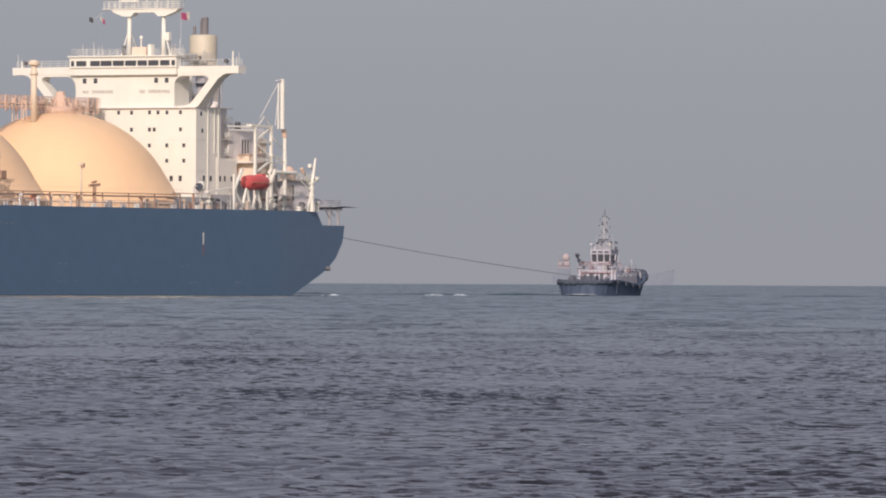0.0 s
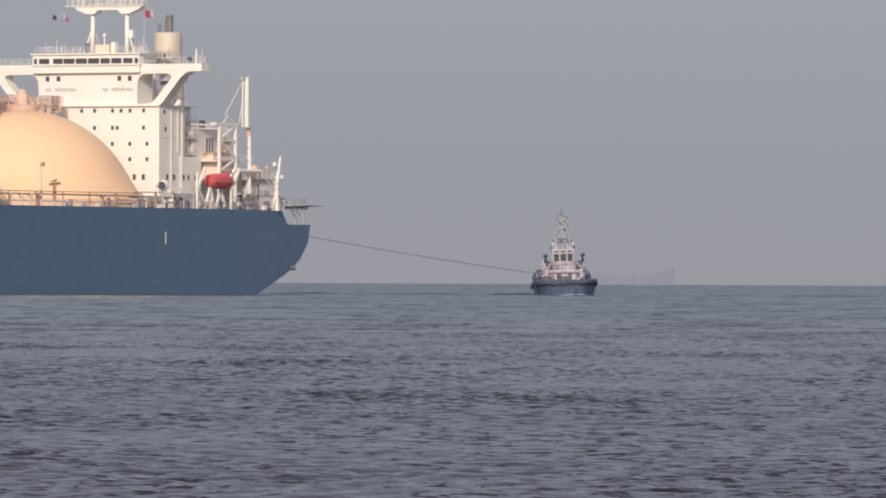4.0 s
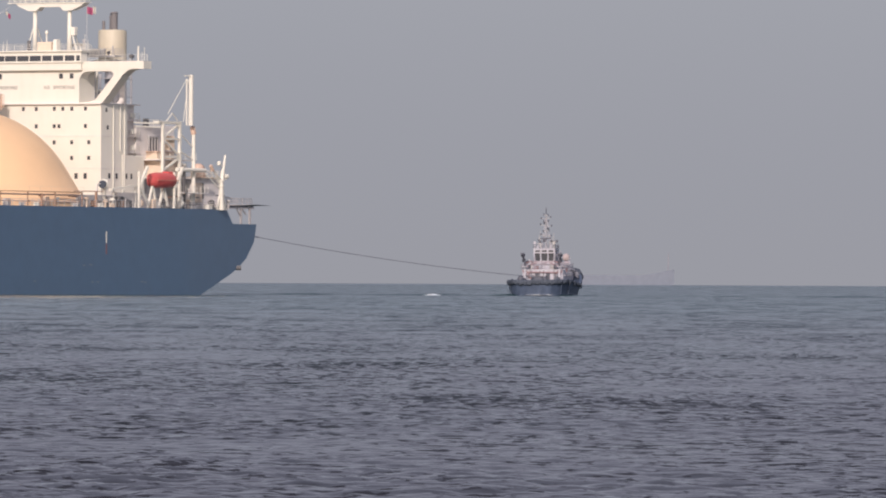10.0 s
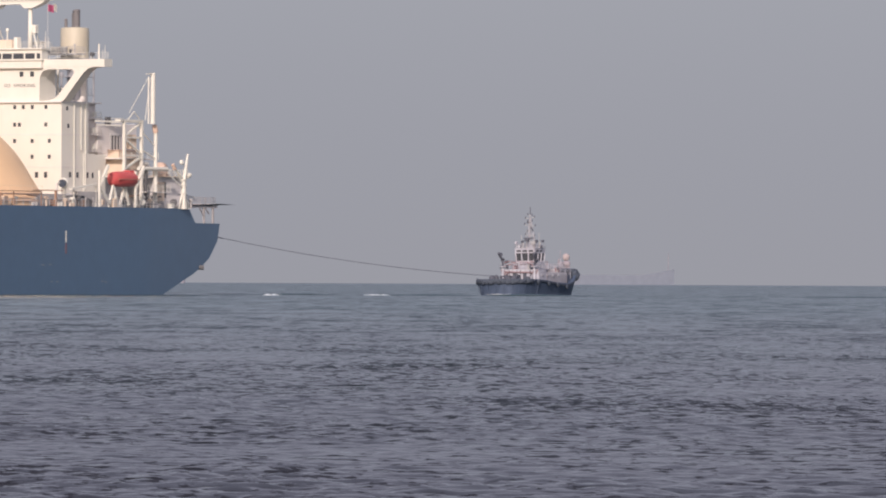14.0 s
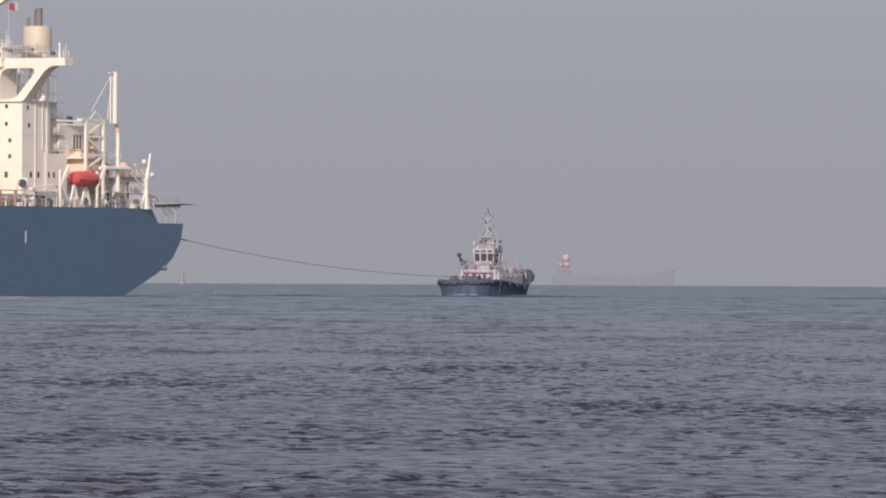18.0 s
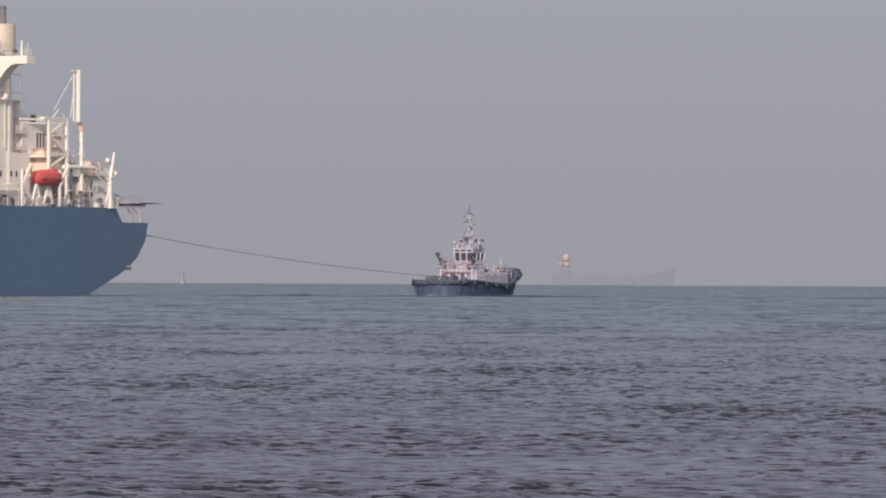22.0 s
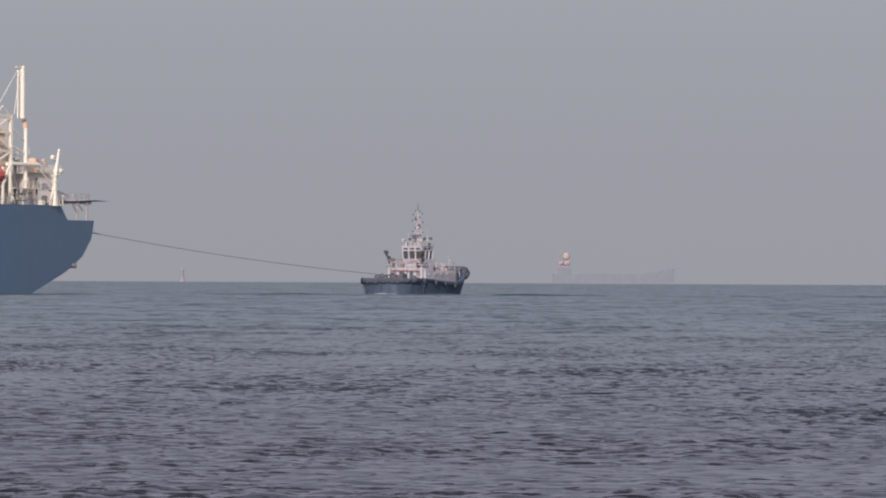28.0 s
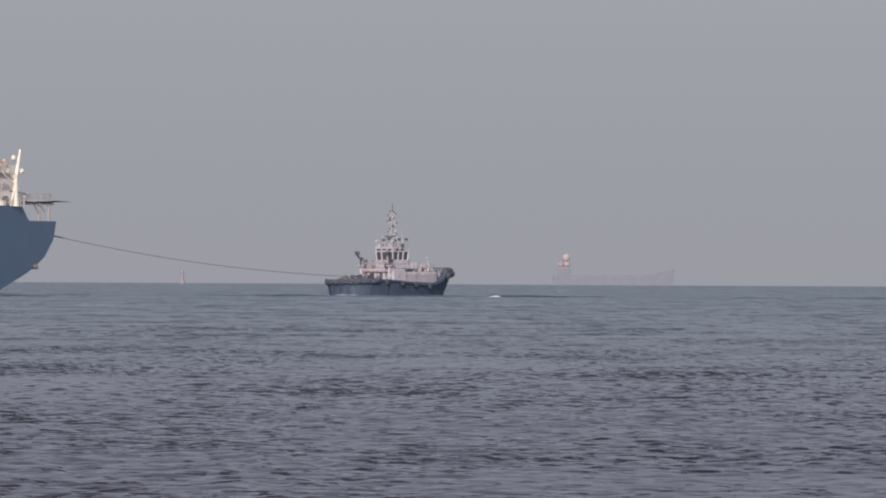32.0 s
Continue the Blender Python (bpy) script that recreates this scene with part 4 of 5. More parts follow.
part("edge_beam", bar(bar(B(), (18.5, 19.9, 14.75), (8.0, 19.9, 14.75), .2, .3), (12.0, 19.9, 14.9), (10.4, 19.9, 13.6), .16, .16), PLATGREY, hp)
for v in (19.9, -19.9):
    part("brace", bar(B(), (12.0, v, 13.2), (13.8, v, 15.1), .2, .2), PLATGREY, hp)
part("railing", railing(B(), [(18.5, 20.2, 15.35), (9.0, 20.2, 15.35), (7.7, 19, 15.35), (7.7, -19, 15.35), (9.0, -20.2, 15.35), (18.5, -20.2, 15.35)], 1.0, 1.5, .045), PLATGREY, hp)
for u, v in ((11, 15), (12, 11), (10.5, 6)):
    part("mooring_winch", rod(B(), (u, v - 1, 12.7), (u, v + 1, 12.7), .7, .7, 14), GREYDK, ship)
for v in (8.0, -8.0):
    fl = B()
    seg = 16
    for i in range(seg):
        a, c = 2 * math.pi * i / seg, 2 * math.pi * (i + 1) / seg
        rod(fl, (7.4, v + .55 * math.cos(a), 11.7 + .4 * math.sin(a)), (7.4, v + .55 * math.cos(c), 11.7 + .4 * math.sin(c)), .12, seg=6)
    part("fairlead", fl, GREYDK, ship)
part("ring_fitting", rod(B(), (15.5, 20.8, 4.6), (14.7, 21.6, 4.6), .42, .42, 14), GREYDK, ship, "dark ring fitting on the stern")


# ---- the tug: x towards its bow, y to port, z up from the waterline, origin amidships ----
tug = empty("harbour_tug", "black-hulled harbour tug with white wheelhouse pulling astern", "tugboat")


def tug_outline(w, grow=0.0):
    """Plan of the hull at height w: broad stern, fuller bow, 26 m by 12 m."""
    f = min(1, max(0, w / 3.0))
    hb = 5.15 + .6 * f + grow
    aft, fwd = -(12.95 + .5 * f + grow), 11.9 + 2.5 * f + grow
    pts = []
    for i in range(48):
        a = 2 * math.pi * i / 48
        c, s = math.cos(a), math.sin(a)
        L = fwd if c > 0 else -aft
        p = 2.6 if c > 0 else 3.4
        r = (abs(c) ** p + abs(s) ** p) ** (-1 / p)
        pts.append((L * r * c, hb * r * s))
    return pts


def tug_sheer(x):
    return float(np.interp(x, (-14, -7, -4, -1, 2, 5, 7.5, 9, 10.5, 14), (2.7, 2.7, 2.5, 2.2, 1.95, 1.95, 2.5, 3.5, 4.1, 4.3)))


th = B()
rings = []
for f in (-.5, -.1, .15, .35, .6, .8, .92, 1.0):
    rings.append([th.verts.new((x, y, f * tug_sheer(x) if f > 0 else f * 2)) for x, y in tug_outline(max(0, f * 3))])
for a, c in zip(rings, rings[1:]):
    for i in range(48):
        th.faces.new((a[i], a[(i + 1) % 48], c[(i + 1) % 48], c[i]))
th.faces.new(rings[0][::-1])
inner_r = [th.verts.new((v.co.x * .965, v.co.y * .93, v.co.z)) for v in rings[-1]]
deck_r = [th.verts.new((v.co.x, v.co.y, v.co.z - .75)) for v in inner_r]
for a, c in ((rings[-1], inner_r), (inner_r, deck_r)):
    for i in range(48):
        th.faces.new((a[i], a[(i + 1) % 48], c[(i + 1) % 48], c[i]))
th.faces.new(deck_r)
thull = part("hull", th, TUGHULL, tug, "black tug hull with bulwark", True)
thull.modifiers.new("edge", "EDGE_SPLIT").split_angle = radians(40)


def ring_fender(pts, r, name, parent):
    bm = B()
    for p, q in zip(pts, pts[1:]):
        rod(bm, p, q, r, seg=8)
    return part(name, bm, RUBBER, parent)


ol = [(x, y, tug_sheer(x) - .3) for x, y in tug_outline(3, .02)]
ring_fender(ol + ol[:1], .1, "belting_fender", thull)
bow = [p for p in ol if p[0] > 9.0]
bow.sort(key=lambda p: p[1])
part("bow_fender", (lambda bm: ([rod(bm, (p[0] - .3, p[1] * .97, p[2] - .35), (q[0] - .3, q[1] * .97, q[2] - .35), .62, seg=12) for p, q in zip(bow, bow[1:])], bm)[1])(B()), RUBBER, thull, "thick black rubber bow fender", True)
bow2 = [(p[0] - .5, p[1] * .94, p[2] + .2) for p in bow]
part("bow_fender", (lambda bm: ([rod(bm, p, q, .5, seg=12) for p, q in zip(bow2, bow2[1:])], bm)[1])(B()), RUBBER, thull, "", True)
for y in (-3.4, -2.0, -.7, .7, 2.0, 3.4):
    part("bow_roll", rod(B(), (11.6 - abs(y) * .35, y - .5, 4.2 + .15 * math.sin(3 * y)), (11.6 - abs(y) * .35, y + .5, 4.2 + .15 * math.sin(3 * y)), .38, seg=10), RUBBER, thull, "", True)
rnd_t = random.Random(5)
rim = tug_outline(3, -.05)
for i in range(48):
    x, y = rim[i]
    if x > 6 or (x > -6 and i % 2):
        continue
    n = (Vector((x, y, 0)) - Vector((max(-9.0, min(9.0, x)), 0, 0))).normalized()
    c = Vector((x, y, tug_sheer(x) - rnd_t.uniform(.3, .55)))
    tyre = lathe(B(), [(.16, -.14), (.30, -.17), (.46, -.08), (.5, 0), (.46, .08), (.30, .17), (.16, .14)], (0, 0, 0), 14)
    for v in tyre.verts:
        v.co = c + n * .12 + Matrix.Rotation(math.atan2(n.y, n.x), 3, "Z") @ Vector((v.co.z, v.co.x, v.co.y))
    part("tyre_fender", tyre, RUBBER, thull, "", True)
for i in range(48):
    x, y = tug_outline(1.2, .03)[i]
    if x > -6 or i % 2:
        continue
    n = (Vector((x, y, 0)) - Vector((max(-9.0, min(9.0, x)), 0, 0))).normalized()
    c = Vector((x, y, 0))
    part("fender_rib", bar(B(), c + Vector((0, 0, .15)), c + n * .3 + Vector((0, 0, tug_sheer(x) - .5)), .22, .1), TUGHULL, thull)
stern = sorted((p for p in ol if p[0] < -7.5), key=lambda p: math.atan2(p[1], -p[0]))
roll = B()
for p, q in zip(stern, stern[1:]):
    rod(roll, (p[0] * .985, p[1] * .985, p[2] - .1), (q[0] * .985, q[1] * .985, q[2] - .1), .42, seg=10)
part("stern_fender", roll, RUBBER, thull, "thick black rubber stern fender", True)
fore = box(B(), -.4, 8.4, -3.7, 3.7, .9, 3.95, .3)
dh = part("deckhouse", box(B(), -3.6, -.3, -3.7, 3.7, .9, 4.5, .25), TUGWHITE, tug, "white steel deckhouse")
part("fore_deckhouse", fore, TUGGREY, dh, "stained duller white forward deckhouse")
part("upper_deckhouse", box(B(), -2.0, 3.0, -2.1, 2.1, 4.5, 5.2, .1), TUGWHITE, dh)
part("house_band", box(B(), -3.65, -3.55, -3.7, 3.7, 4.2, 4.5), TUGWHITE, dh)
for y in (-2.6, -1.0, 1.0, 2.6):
    part("door" if abs(y) < 2 else "window", box(B(), -3.66, -3.55, y - .35, y + .35, 2.0 if abs(y) < 2 else 2.9, 3.8), TUGDARK, dh)
for x in (-2.2, 0, 2.2, 4.4):
    for s in (1, -1):
        part("porthole", rod(B(), (x, s * 3.66, 3.4), (x, s * 3.86, 3.4), .2, .2, 12), TUGGREY, dh)
part("railing", railing(B(), [(-3.5, -3.8, 4.5), (-3.5, 3.8, 4.5), (7.1, 3.8, 4.5), (7.1, -3.8, 4.5), (-3.5, -3.8, 4.5)], 1.0, 1.2, .05), TUGWHITE, dh)
part("railing", railing(B(), [(-2.2, -2.3, 5.2), (-2.2, 2.3, 5.2), (2.9, 2.3, 5.2), (2.9, -2.3, 5.2)], .7, 1.0, .04), TUGRED, dh)
for x, y, z0, z1, mt in ((4.2, 3.4, 4.5, 5.5, GREYMID), (5.6, 1.2, 4.5, 5.3, TUGRED), (3.7, -2.0, 4.5, 5.6, TUGWHITE), (6.4, 3.0, 4.5, 5.1, TUGDARK), (-2.9, 1.2, 4.5, 5.2, TUGRED), (-2.8, -1.6, 4.5, 5.4, GREYMID)):
    part("deck_locker", box(B(), x - .4, x + .4, y - .35, y + .35, z0, z1, .05), mt, dh)
for x, y, z in ((3.6, 3.5, 6.0), (4.9, 3.5, 5.6), (6.0, -3.4, 6.2), (-3.2, .4, 5.6), (-3.2, -2.4, 5.7), (6.8, 1.5, 5.9)):
    part("vent_pipe", rod(rod(B(), (x, y, 4.5), (x, y, z), .1), (x, y, z), (x - .25, y, z + .1), .14), TUGWHITE, dh)
for x, y in ((-3.7, 2.0), (-3.7, -.2), (-3.7, -2.1), (-3.7, .5)):
    part("wall_pipe", rod(B(), (x, y, 1.6), (x, y, 4.3), .07), TUGDARK, dh)
part("fire_main", rod(rod(B(), (-3.8, -3.2, 3.9), (-3.8, 2.8, 4.0), .1), (-3.8, 1.4, 2.3), (-3.8, 3.2, 4.0), .1), TUGRED, dh)
for s in (1, -1):
    st = B()
    for k in range(9):
        z = 1.8 + .3 * k
        bar(st, (-3.2 - .22 * (8 - k), s * 2.6, z), (-3.2 - .22 * (8 - k), s * 3.4, z), .2, .05)
    bar(st, (-5.0, s * 2.6, 1.6), (-3.2, s * 2.6, 4.4), .08, .2)
    bar(st, (-5.0, s * 3.4, 1.6), (-3.2, s * 3.4, 4.4), .08, .2)
    part("stair", st, TUGWHITE, dh)
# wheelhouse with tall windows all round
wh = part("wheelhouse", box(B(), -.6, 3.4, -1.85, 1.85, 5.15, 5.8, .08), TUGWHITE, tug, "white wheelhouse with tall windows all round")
wh.location = (-.8, 0, .15)


def band(z0, z1, grow0, grow1, inset=0.0):
    """A ring-shaped wall band of the wheelhouse, leaning out from grow0 to grow1."""
    bm = box(B(), -.55 + inset, 3.35 - inset, -1.8 + inset, 1.8 - inset, z0, z1)
    for v in bm.verts:
        g = grow1 if v.co.z > (z0 + z1) / 2 else grow0
        v.co.x, v.co.y = 1.4 + (v.co.x - 1.4) * (1 + g), v.co.y * (1 + g)
    return bm


part("window_band", band(5.78, 7.22, 0, .07, .08), GLASS, wh, "dark outward-leaning windows")
for x, y in [(-.55, v) for v in (-1.75, -.62, .62, 1.75)] + [(3.35, v) for v in (-1.75, -.62, .62, 1.75)] + [(u, s * 1.8) for u in (.75, 2.05) for s in (1, -1)]:
    part("window_post", bar(B(), (x, y, 5.75), (1.4 + (x - 1.4) * 1.07, y * 1.07, 7.25), .2, .2), TUGWHITE, wh)
part("window_sill", band(5.7, 5.86, .015, .015), TUGWHITE, wh)
part("roof_coaming", band(7.2, 8.0, .07, .09), TUGWHITE, wh, "white band over the windows")
for y in (-1.2, 0, 1.2):
    part("roof_window", box(B(), -.79, -.7, y - .42, y + .42, 7.45, 7.74), GLASS, wh)
for s in (1, -1):
    for u in (.4, 1.8):
        part("roof_window", box(B(), u - .45, u + .45, s * 1.9, s * 1.985, 7.45, 7.74), GLASS, wh)
    part("wiper_box", box(B(), -.64, -.58, s * .2 - .22, s * .2 + .22, 5.35, 5.5), TUGDARK, wh)
part("roof", box(B(), -.8, 3.6, -2.0, 2.0, 7.98, 8.1, .04), TUGWHITE, wh)
part("railing", railing(B(), [(-.7, -1.9, 8.1), (-.7, 1.9, 8.1), (3.5, 1.9, 8.1), (3.5, -1.9, 8.1), (-.7, -1.9, 8.1)], .7, .9, .03), TUGGREY, wh)
for s in (1, -1):
    part("searchlight", rod(rod(B(), (-.5, s * 1.75, 8.1), (-.5, s * 1.75, 8.9), .09), (-.75, s * 1.75, 9.05), (-.2, s * 1.75, 9.05), .26, .22, 10), TUGWHITE if s > 0 else GREYMID, wh)
    part("speaker", rod(B(), (-.6, s * 1.2, 8.1), (-.6, s * 1.2, 8.6), .2), TUGWHITE, wh)
    part("navigation_light", box(B(), 1.4, 1.9, s * 1.95, s * 2.25, 8.1, 8.6, .05), TUGDARK, wh)
for x, y, h in ((.2, .7, .7), (.4, -.8, 1.0), (1.0, 1.3, .8), (2.6, 1.2, 1.1), (2.7, -1.3, .9), (3.1, .2, .7)):
    part("roof_fitting", rod(rod(B(), (x, y, 8.1), (x, y, 8.1 + h), .07), (x, y, 8.0 + h), (x, y, 8.25 + h), .17, .14, 8), GREYMID, wh)
tm = part("signal_mast", rod(B(), (1.2, 0, 8.1), (1.5, 0, 14.2), .12, .08, 8), TUGGREY, tug, "white lattice signal mast with red lamps")
tm.location = (-.8, 0, 0)
part("topmast", rod(B(), (1.5, 0, 14.2), (1.55, 0, 15.6), .1, .05, 6), TUGDARK, tm)
for s in (1, -1):
    part("leg", rod(B(), (2.2, s * .85, 8.1), (1.45, s * .12, 13.6), .09, .06, 6), TUGWHITE, tm)
    part("lattice", rod(rod(rod(B(), (2.05, s * .7, 9.2), (1.85, -s * .5, 10.4), .04), (1.85, -s * .5, 10.4), (1.7, s * .36, 11.6), .04), (1.7, s * .36, 11.6), (1.52, -s * .2, 12.8), .04), TUGGREY, tm)
for z, hw, sk in ((10.5, .9, .1), (11.3, .5, -.1), (12.3, 1.0, .15), (13.0, .4, 0), (13.6, .85, -.1), (14.1, .4, .05)):
    part("crosstree", bar(B(), (1.4, -hw, z - sk), (1.4, hw, z + sk), .06, .06), GREYMID, tm)
    for s in (1, -1):
        part("signal_lamp", rod(B(), (1.4, s * hw, z + s * sk - .05), (1.4, s * hw, z + s * sk + .3), .1, .1, 8), TUGDARK, tm)
for x, y, z, r in ((1.0, .3, 9.6, .25), (2.2, -.9, 9.5, .22), (2.8, 1.5, 9.7, .2), (.1, -1.7, 9.3, .2), (3.2, -1.6, 9.5, .22), (.2, .9, 9.4, .2), (1.2, -.35, 11.8, .16), (1.2, .3, 12.8, .15)):
    part("lamp_box", box(B(), x - r, x + r, y - r, y + r, z - r, z + r, .05), TUGDARK, tm)
part("radar_scanner", bar(B(), (.9, -1.0, 10.0), (.9, 1.0, 10.0), .2, .22), TUGDARK, tm)
for x, y, z in ((2.6, 1.3, 11.5), (2.6, -1.2, 11.0), (.2, 1.1, 10.6), (.2, -1.3, 10.3)):
    part("aerial", rod(B(), (x, y, 8.1), (x, y, z), .05, .03, 5), GREYMID, tm)
# fire monitors on posts at the after corners of the house
for s in (1, -1):
    fm = part("monitor_post", rod(B(), (-4.0, s * 3.1, 1.6), (-4.0, s * 3.1, 5.0), .24, .2, 10), TUGWHITE, tug, "white post with red fire monitor")
    part("platform", rod(B(), (-4.0, s * 3.1, 4.9), (-4.0, s * 3.1, 5.05), .6, .6, 12), TUGWHITE, fm)
    part("monitor_body", rod(B(), (-4.0, s * 3.1, 5.05), (-4.0, s * 3.2, 6.2), .16, .16, 8), TUGDARK, fm)
    part("monitor_barrel", rod(B(), (-3.9, s * 3.15, 6.0), (-4.7, s * 3.4, 6.9), .14, .2, 8), TUGDARK, fm)
    part("monitor_cover", rod(B(), (-4.35, s * 3.35, 7.05), (-5.0, s * 3.5, 7.3), .42, .22, 10), TUGDARK, fm)
    part("nozzle_guard", rod(B(), (-3.2, s * 2.9, 5.7), (-2.7, s * 2.8, 5.9), .34, .26, 10), TUGDARK, fm)
    part("hand_wheel", rod(B(), (-3.6, s * 3.3, 6.1), (-3.5, s * 3.45, 6.2), .35, .35, 10), TUGDARK, fm)
    part("arm", bar(bar(B(), (-3.8, s * 2.9, 5.0), (-3.0, s * 1.2, 5.7), .18, .18), (-3.9, s * 3.0, 5.6), (-3.2, s * 2.0, 6.0), .14, .14), TUGRED, fm)
    part("brace", bar(bar(B(), (-4.0, s * 3.1, 4.6), (-3.4, s * 2.0, 3.0), .12, .12), (-4.0, s * 3.1, 3.2), (-3.6, s * 3.6, 4.5), .12, .12), TUGRED, fm)
    part("hatch_rim", rod(B(), (-3.9, s * 2.3, 4.6), (-3.9, s * 2.3, 5.3), .22, .22, 8), TUGDARK, fm)
# fittings crowding the roof of the forward house
rnd_t = random.Random(9)
for k in range(14):
    x, y = 3.6 + .36 * k, rnd_t.uniform(-3.2, 3.2)
    h = rnd_t.uniform(.5, 1.3)
    if k % 3:
        part("roof_vent", lathe(B(), [(.12, 3.95), (.12, 3.95 + h * .7), (.26, 3.95 + h * .7), (.26, 3.95 + h * .9), (.1, 3.95 + h)], (x, y, 0), 10), rnd_t.choice([TUGWHITE, GREYMID, TUGRED]), dh)
    else:
        part("roof_locker", box(B(), x - .3, x + .3, y - .4, y + .4, 3.95, 3.95 + h * .7, .05), rnd_t.choice([TUGGREY, GREYMID, TUGWHITE]), dh)
# after deck: winch, towing bitts, staple
wn = part("tow_winch", rod(B(), (-6.6, -1.1, 2.5), (-6.6, 1.1, 2.5), .75, .75, 16), TUGDARK, tug, "dark towing winch drum")
for s in (1, -1):
    part("flange", rod(B(), (-6.6, s * 1.1, 2.5), (-6.6, s * 1.25, 2.5), 1.05, 1.05, 16), TUGDARK, wn)
part("frame", box(B(), -7.4, -5.8, -1.6, 1.6, 1.5, 1.9, .05), TUGDARK, wn)
part("tow_bitt", bar(bar(bar(B(), (-9.2, -.9, 1.5), (-9.2, -.9, 3.2), .3, .3), (-9.2, .9, 1.5), (-9.2, .9, 3.2), .3, .3), (-9.2, -1.1, 3.2), (-9.2, 1.1, 3.2), .3, .3), TUGDARK, tug)
for x, y, hh, r in ((-8.0, 3.2, 3.4, .55), (-7.2, -3.3, 3.2, .5), (-10.4, 2.2, 3.0, .45), (-5.6, 3.6, 3.5, .4)):
    part("rope_heap", lathe(B(), [(r, 1.8), (r * 1.15, hh - .5), (r * .8, hh - .15), (r * .3, hh)], (x, y, 0), 12), TUGDARK, tug, "coiled dark mooring rope", True)
for x, y, hh in ((9.0, 2.2, 1.2), (9.0, -2.2, 1.2), (8.4, 0, 1.5)):
    part("bollard", rod(B(), (x - .5, y, 2.3), (x - .5, y, 2.3 + hh), .3, .3, 10), TUGWHITE, tug)
part("anchor_windlass", rod(B(), (9.6, -1.2, 4.0), (9.6, 1.2, 4.0), .6, .6, 14), GREY, tug)
part("windlass_base", box(B(), 8.0, 10.4, -1.5, 1.5, 2.2, 3.6, .1), CREAM, tug)
part("life_raft", rod(B(), (5.4, 2.6, 4.8), (6.6, 2.6, 4.8), .36, .36, 12), TUGGREY, tug)
part("life_raft", rod(B(), (5.4, -2.6, 4.8), (6.6, -2.6, 4.8), .36, .36, 12), TUGGREY, tug)
part("railing", railing(B(), [(7.5, -4.6, 2.9), (10, -3.4, 3.4), (10, 3.4, 3.4), (7.5, 4.6, 2.9)], 1.0, 1.0, .05), TUGWHITE, tug)

# ---- far ships in the haze ----
far = empty("coaster", "pale hazy cargo ship far off on the horizon", "ship")
fx, fy = 57.0, 4550.0
fh = B()
secs = [(9, 5.5), (10, 6), (60, 6), (70, 5.6), (79, 4.8)]
tops = [5.2, 5.2, 5.2, 6.8, 8.8]
rr = [[fh.verts.new((x - 3, s * b, z if z < 1 else tp)) for s, z in ((-1, -.5), (-1, 9), (1, 9), (1, -.5))] for (x, b), tp in zip(secs, tops)]
for a, c in zip(rr, rr[1:]):
    for i in range(4):
        fh.faces.new((a[i], a[(i + 1) % 4], c[(i + 1) % 4], c[i]))
fh.faces.new(rr[0][::-1])
fh.faces.new(rr[-1])
part("hull", fh, FARGREY, far, "grey hull paled into the haze")
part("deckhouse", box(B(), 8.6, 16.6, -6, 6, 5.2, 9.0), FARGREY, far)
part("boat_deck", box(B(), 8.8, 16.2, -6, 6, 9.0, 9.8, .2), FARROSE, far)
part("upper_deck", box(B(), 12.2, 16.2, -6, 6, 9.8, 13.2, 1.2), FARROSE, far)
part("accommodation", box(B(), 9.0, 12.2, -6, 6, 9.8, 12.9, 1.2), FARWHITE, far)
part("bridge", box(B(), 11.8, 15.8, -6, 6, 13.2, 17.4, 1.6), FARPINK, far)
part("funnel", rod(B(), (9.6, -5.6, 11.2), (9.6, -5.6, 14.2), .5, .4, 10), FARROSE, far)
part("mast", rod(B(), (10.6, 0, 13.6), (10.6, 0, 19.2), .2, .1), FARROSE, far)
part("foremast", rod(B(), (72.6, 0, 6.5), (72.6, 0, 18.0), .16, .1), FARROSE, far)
far.matrix_world = pose(fx, fy, .6, 0, 0, -1)

bea = empty("channel_beacon", "pale hazy beacon tower on the horizon", "beacon")
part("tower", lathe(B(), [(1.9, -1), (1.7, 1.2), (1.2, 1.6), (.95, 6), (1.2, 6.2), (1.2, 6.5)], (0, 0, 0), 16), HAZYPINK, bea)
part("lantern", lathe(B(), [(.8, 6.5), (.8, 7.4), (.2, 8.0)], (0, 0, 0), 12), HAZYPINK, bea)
bea.matrix_world = pose(-150.0, 4550.0, 0)


# ---- a small bird that skims the water and climbs away ----
bird = empty("small_bird", "small grey bird in flight over the sea", "bird")
part("body", rod(rod(rod(B(), (-.09, 0, 0), (-.02, 0, 0), .015, .033, 10), (-.02, 0, 0), (.05, 0, .005), .033, .026, 10), (.05, 0, .005), (.09, 0, .012), .026, .02, 10), PLUMAGE, bird, "", True)
part("beak", rod(B(), (.088, 0, .012), (.112, 0, .010), .009, .002, 6), PLUMAGE, bird)
for s in (1, -1):
    wing = box(B(), -.035, .04, 0, .17, .012, .02)
    for v in wing.verts:
        k = v.co.y / .17
        v.co = Vector((v.co.x * (1 - .6 * k) - .05 * k, s * v.co.y, v.co.z + .06 * k))
    bmesh.ops.recalc_face_normals(wing, faces=wing.faces)
    part("wing", wing, PLUMAGE, bird)
tail = box(B(), -.15, -.08, -.02, .02, -.004, .004)
part("tail", tail, PLUMAGE, bird)


